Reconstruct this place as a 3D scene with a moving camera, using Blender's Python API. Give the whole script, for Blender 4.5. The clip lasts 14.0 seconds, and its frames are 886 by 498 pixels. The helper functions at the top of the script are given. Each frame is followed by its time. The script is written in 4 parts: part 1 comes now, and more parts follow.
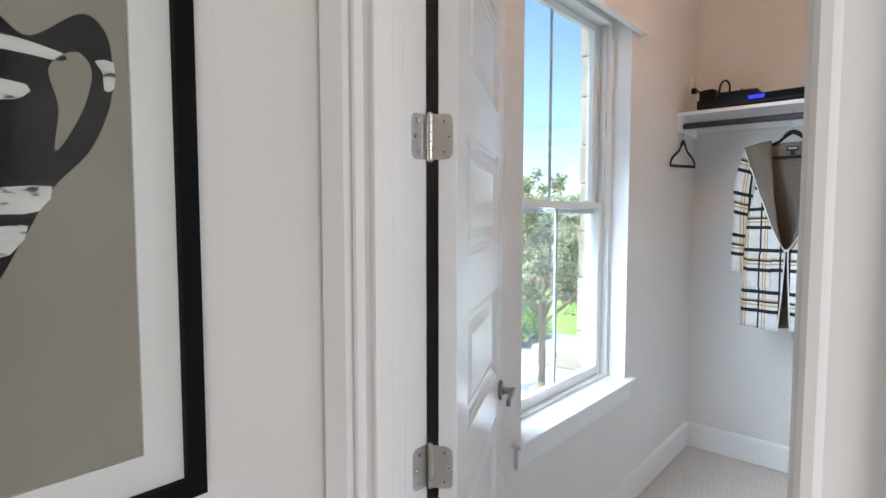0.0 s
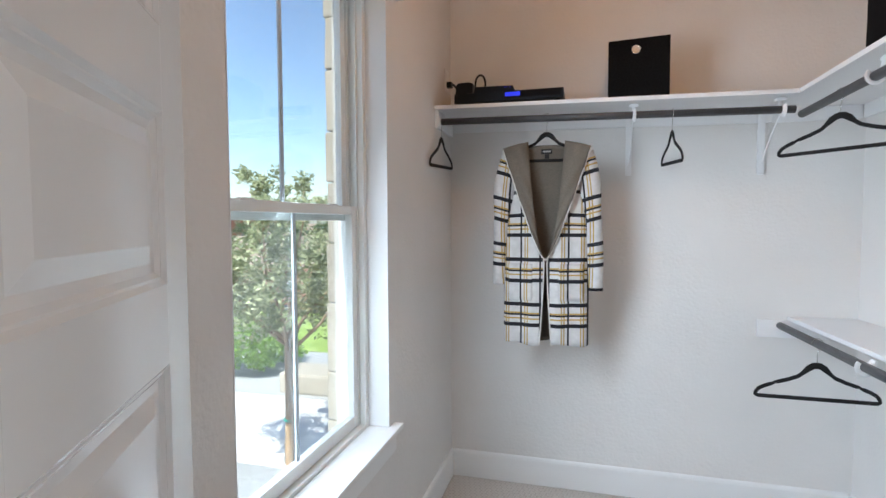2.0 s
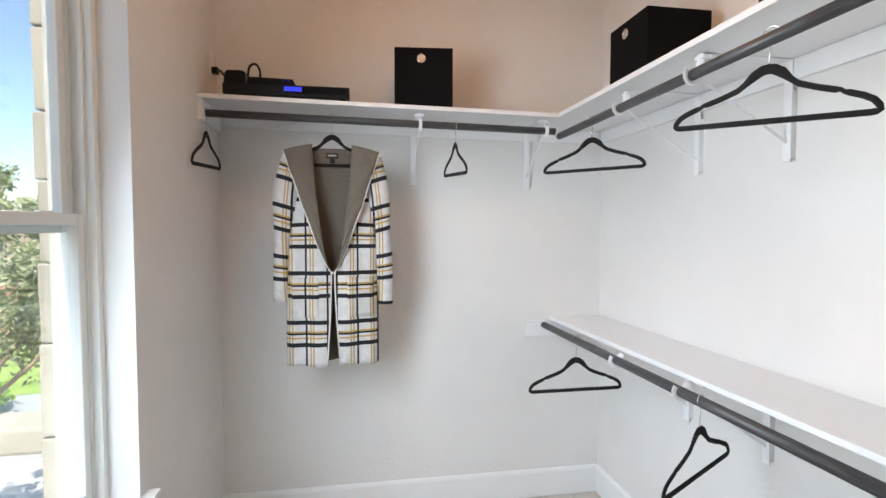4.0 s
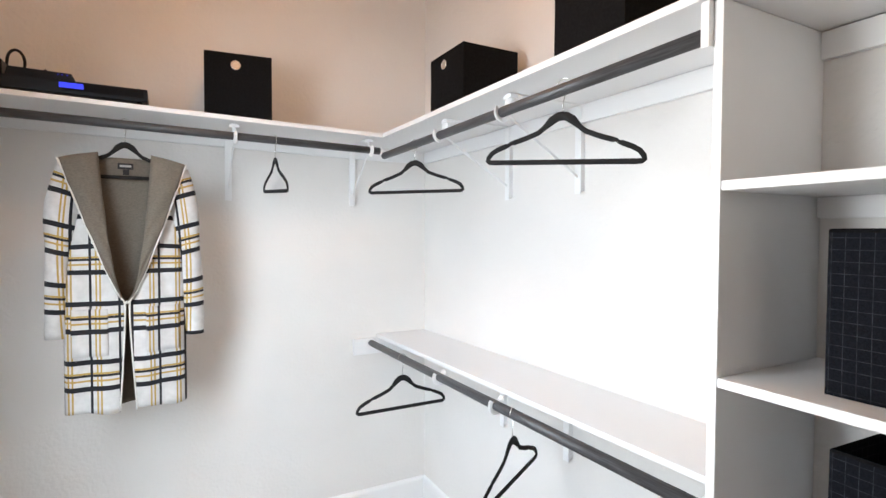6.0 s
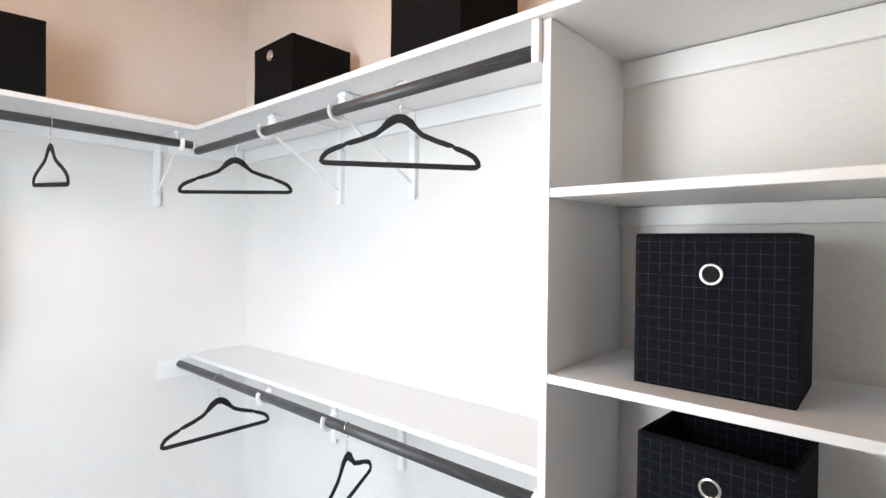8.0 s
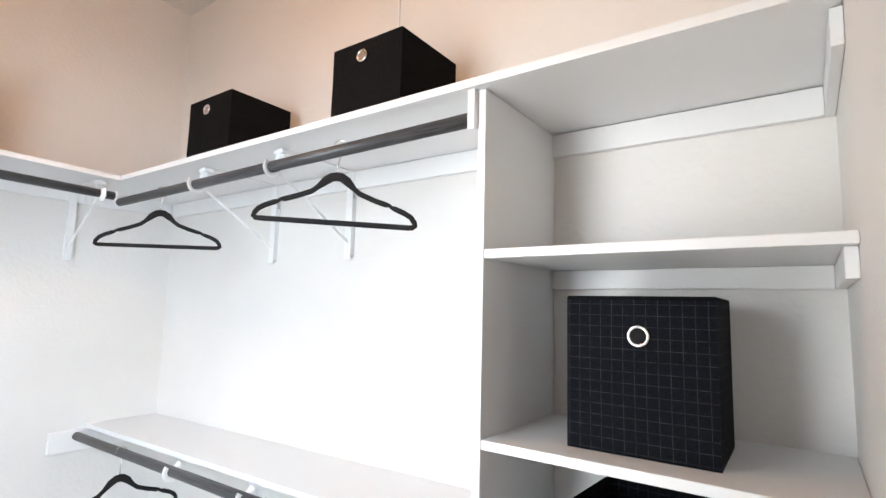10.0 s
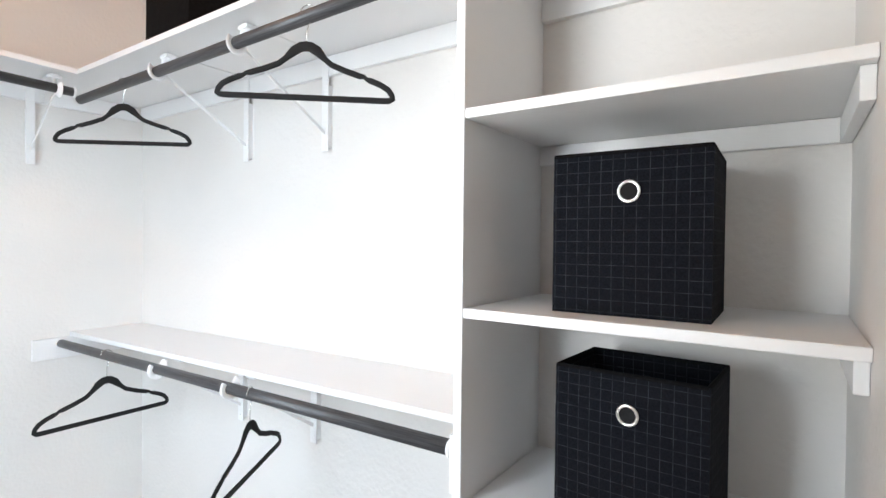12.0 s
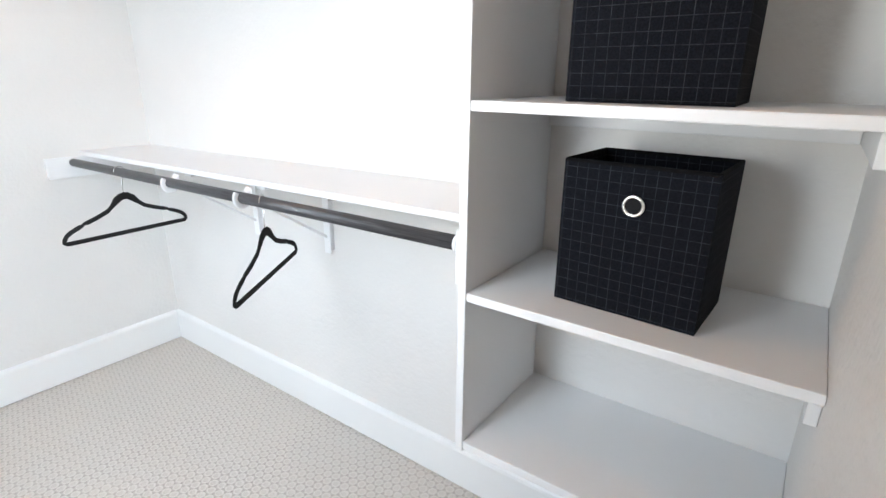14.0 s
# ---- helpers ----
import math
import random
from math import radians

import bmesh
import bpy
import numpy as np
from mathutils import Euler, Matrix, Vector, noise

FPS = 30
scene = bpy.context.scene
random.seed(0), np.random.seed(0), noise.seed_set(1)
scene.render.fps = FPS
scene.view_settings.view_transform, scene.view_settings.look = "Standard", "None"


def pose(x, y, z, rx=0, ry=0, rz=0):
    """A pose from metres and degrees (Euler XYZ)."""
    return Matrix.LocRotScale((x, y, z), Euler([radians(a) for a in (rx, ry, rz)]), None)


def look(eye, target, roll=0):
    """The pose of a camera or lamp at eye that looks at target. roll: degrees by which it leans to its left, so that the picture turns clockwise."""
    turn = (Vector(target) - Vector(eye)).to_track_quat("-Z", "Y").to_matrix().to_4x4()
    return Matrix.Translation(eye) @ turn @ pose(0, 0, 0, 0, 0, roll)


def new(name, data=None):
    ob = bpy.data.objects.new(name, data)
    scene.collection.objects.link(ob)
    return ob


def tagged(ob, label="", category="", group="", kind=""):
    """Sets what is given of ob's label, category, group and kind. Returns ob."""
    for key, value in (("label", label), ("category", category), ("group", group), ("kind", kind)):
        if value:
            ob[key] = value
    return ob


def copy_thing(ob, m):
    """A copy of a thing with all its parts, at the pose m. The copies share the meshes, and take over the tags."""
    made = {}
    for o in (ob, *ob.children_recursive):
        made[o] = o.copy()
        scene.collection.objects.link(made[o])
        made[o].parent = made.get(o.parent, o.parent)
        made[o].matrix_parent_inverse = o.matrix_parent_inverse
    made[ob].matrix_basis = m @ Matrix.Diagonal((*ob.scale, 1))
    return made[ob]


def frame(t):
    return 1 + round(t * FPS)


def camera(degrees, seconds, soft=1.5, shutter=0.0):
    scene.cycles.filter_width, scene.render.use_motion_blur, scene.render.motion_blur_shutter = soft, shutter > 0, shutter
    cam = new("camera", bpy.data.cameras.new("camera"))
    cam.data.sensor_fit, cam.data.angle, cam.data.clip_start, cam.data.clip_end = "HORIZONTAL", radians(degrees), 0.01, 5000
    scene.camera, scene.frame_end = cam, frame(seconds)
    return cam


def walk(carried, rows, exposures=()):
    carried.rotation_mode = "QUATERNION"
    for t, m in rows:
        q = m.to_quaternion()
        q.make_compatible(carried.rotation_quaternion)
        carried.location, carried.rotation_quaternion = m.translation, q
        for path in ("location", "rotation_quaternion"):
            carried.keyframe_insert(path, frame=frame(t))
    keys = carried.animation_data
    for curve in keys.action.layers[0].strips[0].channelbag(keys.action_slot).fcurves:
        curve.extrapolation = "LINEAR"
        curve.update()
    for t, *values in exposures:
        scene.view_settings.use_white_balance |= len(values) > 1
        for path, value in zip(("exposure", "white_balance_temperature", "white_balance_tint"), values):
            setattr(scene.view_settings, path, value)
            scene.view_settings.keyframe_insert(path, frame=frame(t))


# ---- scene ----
cam = camera(81.5, 14.0)
PATH = [
    (0, (1.004, -3.418, 1.452), (-0.337, -1.939, 1.328), -0.0),
    (0.5, (0.878, -3.284, 1.445), (-0.305, -1.675, 1.337), -0.1),
    (1, (0.754, -3.153, 1.456), (-0.223, -1.411, 1.353), -0.1),
    (1.5, (0.717, -2.999, 1.448), (-0.034, -1.148, 1.347), -0.0),
    (2, (0.719, -2.831, 1.46), (0.197, -0.903, 1.357), -0.2),
    (2.5, (0.686, -2.73, 1.471), (0.386, -0.756, 1.364), -0.2),
    (3, (0.651, -2.678, 1.471), (0.57, -0.682, 1.372), -0.1),
    (5.5, (0.646, -2.631, 1.54), (1.473, -0.811, 1.472), 0.1),
    (6, (0.678, -2.62, 1.548), (1.631, -0.862, 1.485), 0.2),
    (6.5, (0.678, -2.598, 1.543), (1.793, -0.939, 1.488), 0.5),
    (7, (0.683, -2.58, 1.542), (1.948, -1.031, 1.488), 0.4),
    (7.5, (0.693, -2.561, 1.534), (2.081, -1.122, 1.492), 0.5),
    (8, (0.693, -2.551, 1.535), (2.174, -1.207, 1.512), 0.6),
    (8.5, (0.692, -2.548, 1.537), (2.241, -1.283, 1.568), 0.6),
    (11, (0.747, -2.547, 1.484), (2.373, -1.417, 1.767), 1.5),
    (11.5, (0.773, -2.535, 1.446), (2.412, -1.4, 1.595), 1.1),
    (12, (0.785, -2.526, 1.397), (2.436, -1.397, 1.366), 0.6),
    (12.5, (0.798, -2.522, 1.35), (2.441, -1.403, 1.124), 0.3),
    (13, (0.815, -2.516, 1.312), (2.433, -1.411, 0.912), 0.1),
    (13.5, (0.818, -2.516, 1.301), (2.405, -1.423, 0.766), 0.1),
    (14, (0.8, -2.529, 1.309), (2.343, -1.427, 0.673), 0.5),
]
walk(cam, [(t, look(eye, target, roll)) for t, eye, target, roll in PATH],
     exposures=[(0, 1.20, 5700, 7), (0.6, 1.02, 5800, 7), (1.5, 0.86, 5850, 8), (3.0, 0.88, 6250, 10), (5.5, 1.28, 6350, 10), (8.5, 1.40, 6300, 10), (11, 1.40, 6250, 9), (14, 1.42, 6250, 9)])

# ---- world and lights ----
world = bpy.data.worlds.new("sky")
scene.world = world
world.use_nodes = True
wn = world.node_tree
sky = wn.nodes.new("ShaderNodeTexSky")
sky.sky_type, sky.sun_disc = "NISHITA", False
SUN_TO = Vector((-0.04, -0.50, 0.87)).normalized()
sky.sun_elevation = math.asin(SUN_TO.z)
sky.sun_rotation = math.atan2(SUN_TO.x, SUN_TO.y)
wn.links.new(sky.outputs[0], wn.nodes["Background"].inputs[0])
wn.nodes["Background"].inputs[1].default_value = 0.15

sun_data = bpy.data.lights.new("sun", "SUN")
sun_data.energy, sun_data.angle, sun_data.color = 5.0, radians(0.5), (1.0, 0.95, 0.87)
sun = new("sun", sun_data)
sun.matrix_world = look(SUN_TO * 20, (0, 0, 0))


def window_daylight(name, eye, towards, sx, sy, watts, colour, spread):
    """Area lamp added in an opening, standing in for daylight through it."""
    data = bpy.data.lights.new(name, "AREA")
    data.shape, data.size, data.size_y, data.energy, data.color, data.spread = "RECTANGLE", sx, sy, watts, colour, radians(spread)
    ob = new(name, data)
    ob.matrix_world = look(eye, towards)
    return ob


window_daylight("closet_window_daylight", (-0.06, -1.60, 1.54), (0.94, -1.06, 0.98), 0.50, 1.50, 11.2, (0.83, 0.92, 1.0), 122)
# second lamp added for patio bounce, to lift the dark shelf tower
window_daylight("closet_window_ground_light", (-0.01, -1.44, 1.52), (0.99, -1.86, 1.70), 0.70, 1.50, 2.0, (1.0, 0.99, 0.96), 66)
# fill lamp added in an unseen wall opening to light the hall side
window_daylight("hall_fill_lamp", (3.29, -4.5, 1.5), (0.3, -3.6, 1.4), 1.2, 1.3, 18.5, (1.0, 0.87, 0.77), 180)

# assumed warm lamp, out of view, added for the peach tone above the shelf
lamp_data = bpy.data.lights.new("assumed_ceiling_bulb", "POINT")
lamp_data.energy, lamp_data.color, lamp_data.shadow_soft_size = 4.7, (1.0, 0.47, 0.17), 0.08
lamp = new("assumed_ceiling_bulb", lamp_data)
lamp.location = (0.95, -1.25, 2.87)


# ---- materials ----
def mat(name):
    m = bpy.data.materials.new(name)
    m.use_nodes = True
    t = m.node_tree
    return m, t, t.nodes["Principled BSDF"]


def node(t, kind, **values):
    n = t.nodes.new(kind)
    for key, value in values.items():
        n.inputs[key.replace("_", " ")].default_value = value
    return n


def math_node(t, op, a, b=None, c=None):
    n = t.nodes.new("ShaderNodeMath")
    n.operation = op
    for i, v in enumerate((a, b, c)):
        if v is None:
            continue
        if isinstance(v, bpy.types.NodeSocket):
            t.links.new(v, n.inputs[i])
        else:
            n.inputs[i].default_value = v
    return n.outputs[0]


def noise_tex(t, scale, detail=4.0, coords="Object", stretch=(1, 1, 1)):
    c = t.nodes.new("ShaderNodeTexCoord")
    mp = t.nodes.new("ShaderNodeMapping")
    mp.inputs["Scale"].default_value = stretch
    n = node(t, "ShaderNodeTexNoise", Scale=scale, Detail=detail)
    t.links.new(c.outputs[coords], mp.inputs[0])
    t.links.new(mp.outputs[0], n.inputs["Vector"])
    return n.outputs[0]


def ramp(t, fac, stops):
    r = t.nodes.new("ShaderNodeValToRGB")
    el = r.color_ramp.elements
    while len(el) < len(stops):
        el.new(0.5)
    for e, (p, c) in zip(el, stops):
        e.position, e.color = p, (*c, 1) if len(c) == 3 else c
    t.links.new(fac, r.inputs[0])
    return r.outputs[0]


def bump(t, p, height, strength, distance=0.002, under=None):
    b = node(t, "ShaderNodeBump", Strength=strength, Distance=distance)
    t.links.new(height, b.inputs["Height"])
    if under is not None:
        t.links.new(under, b.inputs["Normal"])
    t.links.new(b.outputs[0], p.inputs["Normal"])
    return b.outputs[0]


def mixed(t, fac, a, b):
    m = t.nodes.new("ShaderNodeMix")
    m.data_type = "RGBA"
    for sock, v in ((m.inputs[0], fac), (m.inputs[6], a), (m.inputs[7], b)):
        if isinstance(v, bpy.types.NodeSocket):
            t.links.new(v, sock)
        else:
            sock.default_value = v if isinstance(v, (int, float)) else (*v, 1)
    return m.outputs[2]


def painted(name, colour, rough, grain, grain_scale, spread=0.04, detail=5.0):
    """Paint with a broad tone drift and a fine relief."""
    m, t, p = mat(name)
    big = noise_tex(t, 1.7, 3.0)
    a = tuple(c * (1 - spread) for c in colour)
    b = tuple(min(1, c * (1 + spread)) for c in colour)
    t.links.new(ramp(t, big, [(0.3, a), (0.7, b)]), p.inputs["Base Color"])
    p.inputs["Roughness"].default_value = rough
    first = bump(t, p, noise_tex(t, grain_scale, detail), grain, 0.0028 if grain > 0.5 else 0.002)
    bump(t, p, noise_tex(t, grain_scale * 0.22, 2.0), grain * 0.6, 0.004, first)
    return m


WALL = painted("eggshell_wall_paint", (0.74, 0.72, 0.695), 0.5, 0.8, 62)
CEIL = painted("ceiling_paint", (0.76, 0.74, 0.70), 0.8, 0.3, 70)
TRIM = painted("white_semigloss_trim", (0.82, 0.82, 0.81), 0.32, 0.05, 60, 0.02)
SHELF = painted("white_shelf_paint", (0.80, 0.80, 0.80), 0.42, 0.10, 80, 0.02)
DOORP = painted("white_door_paint", (0.74, 0.745, 0.745), 0.13, 0.06, 40, 0.02)
VINYL = painted("white_window_vinyl", (0.80, 0.82, 0.80), 0.35, 0.02, 40, 0.02)
WHITEMETAL = painted("white_powder_coat", (0.82, 0.82, 0.82), 0.35, 0.02, 60, 0.01)
MAT_BOARD = painted("ivory_mat_board", (0.72, 0.71, 0.69), 0.8, 0.05, 300, 0.02)
FRAME_BLACK = painted("black_frame_lacquer", (0.004, 0.0045, 0.006), 0.7, 0.05, 60, 0.1)
PLASTIC = painted("black_device_plastic", (0.006, 0.008, 0.012), 0.38, 0.05, 200, 0.15)
VELVET = painted("black_velvet_flocking", (0.0045, 0.0045, 0.005), 0.9, 0.3, 600, 0.2)
LABEL_BLACK = painted("black_woven_label", (0.01, 0.01, 0.012), 0.8, 0.2, 500, 0.1)
GREYPRINT = painted("grey_thread", (0.35, 0.35, 0.34), 0.8, 0.2, 500, 0.1)
TIE = painted("green_tree_tie", (0.02, 0.45, 0.33), 0.5, 0.1, 60, 0.1)
for dull, level in ((FRAME_BLACK, 0.12), (PLASTIC, 0.2)):
    dull.node_tree.nodes["Principled BSDF"].inputs["Specular IOR Level"].default_value = level
FLASHING = painted("window_screen_channel", (0.50, 0.55, 0.60), 0.4, 0.05, 60, 0.05)


def metal(name, colour, rough, stretch=(1, 1, 1)):
    m, t, p = mat(name)
    p.inputs["Metallic"].default_value = 1.0
    p.inputs["Roughness"].default_value = rough
    t.links.new(ramp(t, noise_tex(t, 60, 4.0, stretch=stretch), [(0.3, tuple(c * 0.88 for c in colour)), (0.7, colour)]), p.inputs["Base Color"])
    bump(t, p, noise_tex(t, 200, 3.0, stretch=stretch), 0.06)
    return m


NICKEL = metal("brushed_nickel", (0.62, 0.60, 0.57), 0.28, (1, 1, 8))
LEVERM = metal("satin_dark_nickel", (0.27, 0.27, 0.27), 0.3)
CHROME = metal("polished_steel", (0.75, 0.74, 0.72), 0.15)
DARKSCREW = metal("screw_slot_shade", (0.08, 0.08, 0.08), 0.5)


def rod_material():
    m, t, p = mat("charcoal_brushed_rod")
    s = noise_tex(t, 14, 6.0, stretch=(1, 30, 30))
    t.links.new(ramp(t, s, [(0.35, (0.030, 0.030, 0.033)), (0.7, (0.085, 0.085, 0.09))]), p.inputs["Base Color"])
    p.inputs["Roughness"].default_value = 0.42
    bump(t, p, s, 0.15)
    return m


ROD = rod_material()


def glass_material():
    m, t, p = mat("window_glass")
    t.nodes.remove(p)
    out = t.nodes["Material Output"]
    tr = t.nodes.new("ShaderNodeBsdfTransparent")
    tr.inputs[0].default_value = (0.97, 0.985, 0.98, 1)
    gl = t.nodes.new("ShaderNodeBsdfGlossy")
    gl.inputs["Roughness"].default_value = 0.02
    lw = node(t, "ShaderNodeLayerWeight", Blend=0.5)
    gloss = math_node(t, "ADD", math_node(t, "MULTIPLY", math_node(t, "POWER", lw.outputs["Facing"], 5.0), 0.96), 0.022)
    mx = t.nodes.new("ShaderNodeMixShader")
    t.links.new(gloss, mx.inputs[0])
    t.links.new(tr.outputs[0], mx.inputs[1])
    t.links.new(gl.outputs[0], mx.inputs[2])
    # pale translucent haze mixed in, imitating the bloom that veils the view outside
    haze = t.nodes.new("ShaderNodeBsdfTranslucent")
    haze.inputs[0].default_value = (0.9, 0.9, 0.88, 1)
    film = t.nodes.new("ShaderNodeMixShader")
    t.links.new(math_node(t, "ADD", math_node(t, "MULTIPLY", noise_tex(t, 9, 5.0), 0.005), 0.002), film.inputs[0])
    t.links.new(mx.outputs[0], film.inputs[1])
    t.links.new(haze.outputs[0], film.inputs[2])
    t.links.new(film.outputs[0], out.inputs[0])
    return m


GLASS = glass_material()


def emit(name, colour, strength):
    m, t, p = mat(name)
    p.inputs["Base Color"].default_value = (*colour, 1)
    p.inputs["Emission Color"].default_value = (*colour, 1)
    p.inputs["Emission Strength"].default_value = strength
    return m


LED_BLUE = emit("blue_display", (0.03, 0.05, 1.0), 0.28)
LAMP_GLASS = emit("frosted_lamp_glass", (1.0, 0.78, 0.55), 0.35)


def stripe(t, coord, period, centre, width):
    """1 where coord lies within width of centre, every period."""
    shifted = math_node(t, "ADD", coord, period / 2 - centre + 40 * period)
    return math_node(t, "LESS_THAN", math_node(t, "ABSOLUTE", math_node(t, "SUBTRACT", math_node(t, "MODULO", shifted, period), period / 2)), width / 2)


def uv_axes(t):
    u = t.nodes.new("ShaderNodeUVMap")
    s = t.nodes.new("ShaderNodeSeparateXYZ")
    t.links.new(u.outputs[0], s.inputs[0])
    return s.outputs[0], s.outputs[1]


def plaid_material():
    m, t, p = mat("plaid_knit")
    u, v = uv_axes(t)
    col = ramp(t, noise_tex(t, 30, 5.0), [(0.3, (0.50, 0.49, 0.475)), (0.7, (0.61, 0.60, 0.585))])
    yellow, black = (0.40, 0.265, 0.07), (0.007, 0.008, 0.012)
    P, Q = 0.2165, 0.09
    for pos in (0.019, 0.031):
        col = mixed(t, stripe(t, u, Q, pos, 0.0055), col, yellow)
    for pos in (0.030, 0.057):
        col = mixed(t, stripe(t, v, P, pos, 0.007), col, yellow)
    col = mixed(t, stripe(t, u, Q, 0.0, 0.0085), col, black)
    col = mixed(t, stripe(t, v, P, 0.0485, 0.009), col, black)
    for pos in (0.0, 0.099):
        col = mixed(t, stripe(t, v, P, pos, 0.0185), col, black)
    t.links.new(col, p.inputs["Base Color"])
    p.inputs["Roughness"].default_value = 0.9
    first = bump(t, p, noise_tex(t, 420, 3.0), 0.5, 0.002)
    bump(t, p, noise_tex(t, 22, 3.0), 0.3, 0.006, first)
    return m


def knit(name, a, b, stretch=(1, 1, 1), sheen=0.5):
    m, t, p = mat(name)
    p.inputs["Specular IOR Level"].default_value = sheen
    t.links.new(ramp(t, noise_tex(t, 120, 6.0, stretch=stretch), [(0.3, a), (0.7, b)]), p.inputs["Base Color"])
    p.inputs["Roughness"].default_value = 0.95
    first = bump(t, p, noise_tex(t, 500, 3.0), 0.5, 0.002)
    bump(t, p, noise_tex(t, 18, 3.0), 0.4, 0.006, first)
    return m


PLAID = plaid_material()
TAUPE = knit("taupe_knit", (0.115, 0.098, 0.077), (0.160, 0.138, 0.112), stretch=(1, 1, 3))
PIPING = knit("cream_piping", (0.62, 0.60, 0.55), (0.72, 0.70, 0.66))
CANVAS = knit("black_canvas", (0.0035, 0.0035, 0.0040), (0.0075, 0.0075, 0.008), sheen=0.12)


def grid_fabric():
    m, t, p = mat("black_grid_fabric")
    u, v = uv_axes(t)
    p.inputs["Specular IOR Level"].default_value = 0.12
    lines = math_node(t, "MAXIMUM", stripe(t, u, 0.0205, 0.004, 0.0015), stripe(t, v, 0.0205, 0.006, 0.0015))
    worn = math_node(t, "MULTIPLY", lines, ramp(t, noise_tex(t, 60, 4.0), [(0.35, (0.25, 0.25, 0.25)), (0.65, (1, 1, 1))]))
    base = ramp(t, noise_tex(t, 300, 4.0), [(0.3, (0.0030, 0.0036, 0.0058)), (0.7, (0.0070, 0.0080, 0.0115))])
    t.links.new(mixed(t, worn, base, (0.029, 0.031, 0.037)), p.inputs["Base Color"])
    p.inputs["Roughness"].default_value = 0.9
    first = bump(t, p, noise_tex(t, 700, 2.0), 0.35, 0.001)
    bump(t, p, noise_tex(t, 9, 2.0), 0.35, 0.006, first)
    return m


GRID = grid_fabric()


def carpet_material():
    """Cut-and-loop carpet with a small honeycomb lattice."""
    m, t, p = mat("patterned_loop_carpet")
    c = t.nodes.new("ShaderNodeTexCoord")
    wob = t.nodes.new("ShaderNodeVectorMath")
    wob.operation = "MULTIPLY_ADD"
    nz = node(t, "ShaderNodeTexNoise", Scale=55.0, Detail=2.0)
    t.links.new(c.outputs["Object"], nz.inputs["Vector"])
    t.links.new(nz.outputs["Color"], wob.inputs[0])
    wob.inputs[1].default_value = (0.006, 0.006, 0)
    t.links.new(c.outputs["Object"], wob.inputs[2])
    total = None
    for deg in (15, 75, 135):
        d = t.nodes.new("ShaderNodeVectorMath")
        d.operation = "DOT_PRODUCT"
        t.links.new(wob.outputs[0], d.inputs[0])
        k = 2 * math.pi / 0.029
        d.inputs[1].default_value = (k * math.cos(radians(deg)), k * math.sin(radians(deg)), 0)
        w = math_node(t, "COSINE", d.outputs["Value"])
        total = w if total is None else math_node(t, "ADD", total, w)
    cell = ramp(t, math_node(t, "MULTIPLY_ADD", total, 0.22, 0.33), [(0.02, (0, 0, 0)), (0.22, (1, 1, 1)), (0.5, (0.75, 0.75, 0.75)), (0.8, (0.55, 0.55, 0.55))])
    fibre = noise_tex(t, 420, 4.0)
    drift = noise_tex(t, 1.6, 3.0, stretch=(1, 4, 1))
    tone = mixed(t, fibre, (0.57, 0.53, 0.485), (0.80, 0.76, 0.715))
    tone = mixed(t, cell, (0.47, 0.43, 0.385), tone)
    t.links.new(mixed(t, ramp(t, drift, [(0.35, (0, 0, 0)), (0.65, (0.4, 0.4, 0.4))]), tone, (0.62, 0.58, 0.53)), p.inputs["Base Color"])
    p.inputs["Roughness"].default_value = 0.95
    first = bump(t, p, cell, 0.7, 0.004)
    bump(t, p, fibre, 0.5, 0.003, first)
    return m


CARPET = carpet_material()


def mottled(name, a, b, scale, rough=0.85, relief=0.4, fine=8.0, distance=0.004):
    m, t, p = mat(name)
    big = ramp(t, noise_tex(t, scale, 6.0), [(0.32, a), (0.68, b)])
    r = t.nodes.new("ShaderNodeObjectInfo")
    hsv = t.nodes.new("ShaderNodeHueSaturation")
    t.links.new(big, hsv.inputs["Color"])
    t.links.new(math_node(t, "ADD", math_node(t, "MULTIPLY", r.outputs["Random"], 0.2), 0.9), hsv.inputs["Value"])
    t.links.new(hsv.outputs[0], p.inputs["Base Color"])
    p.inputs["Roughness"].default_value = rough
    bump(t, p, noise_tex(t, scale * fine, 5.0), relief, distance)
    return m


STONE = mottled("cream_limestone", (0.33, 0.29, 0.225), (0.42, 0.37, 0.30), 6)
MORTAR = mottled("pale_mortar", (0.44, 0.42, 0.38), (0.52, 0.50, 0.46), 20)
CONCRETE = mottled("pale_concrete", (0.50, 0.48, 0.45), (0.62, 0.60, 0.57), 3)
GRASSM = mottled("mown_grass", (0.20, 0.29, 0.045), (0.30, 0.40, 0.08), 5)
SOIL = mottled("dry_earth", (0.22, 0.15, 0.10), (0.33, 0.24, 0.17), 0.7)
MULCH = mottled("red_mulch", (0.26, 0.11, 0.065), (0.38, 0.19, 0.12), 9)
GRAVEL = mottled("grey_gravel", (0.24, 0.24, 0.24), (0.42, 0.42, 0.41), 30)
BARK = mottled("smooth_tan_bark", (0.28, 0.19, 0.12), (0.42, 0.31, 0.21), 30)
STAKE = mottled("pine_stake", (0.42, 0.26, 0.13), (0.54, 0.37, 0.21), 20)
ROOFM = mottled("grey_roof_shingle", (0.16, 0.15, 0.14), (0.24, 0.23, 0.22), 4)
PINK = mottled("pink_petals", (0.55, 0.08, 0.16), (0.75, 0.16, 0.26), 30)
EDGING = mottled("black_edging", (0.02, 0.02, 0.02), (0.04, 0.04, 0.04), 10)


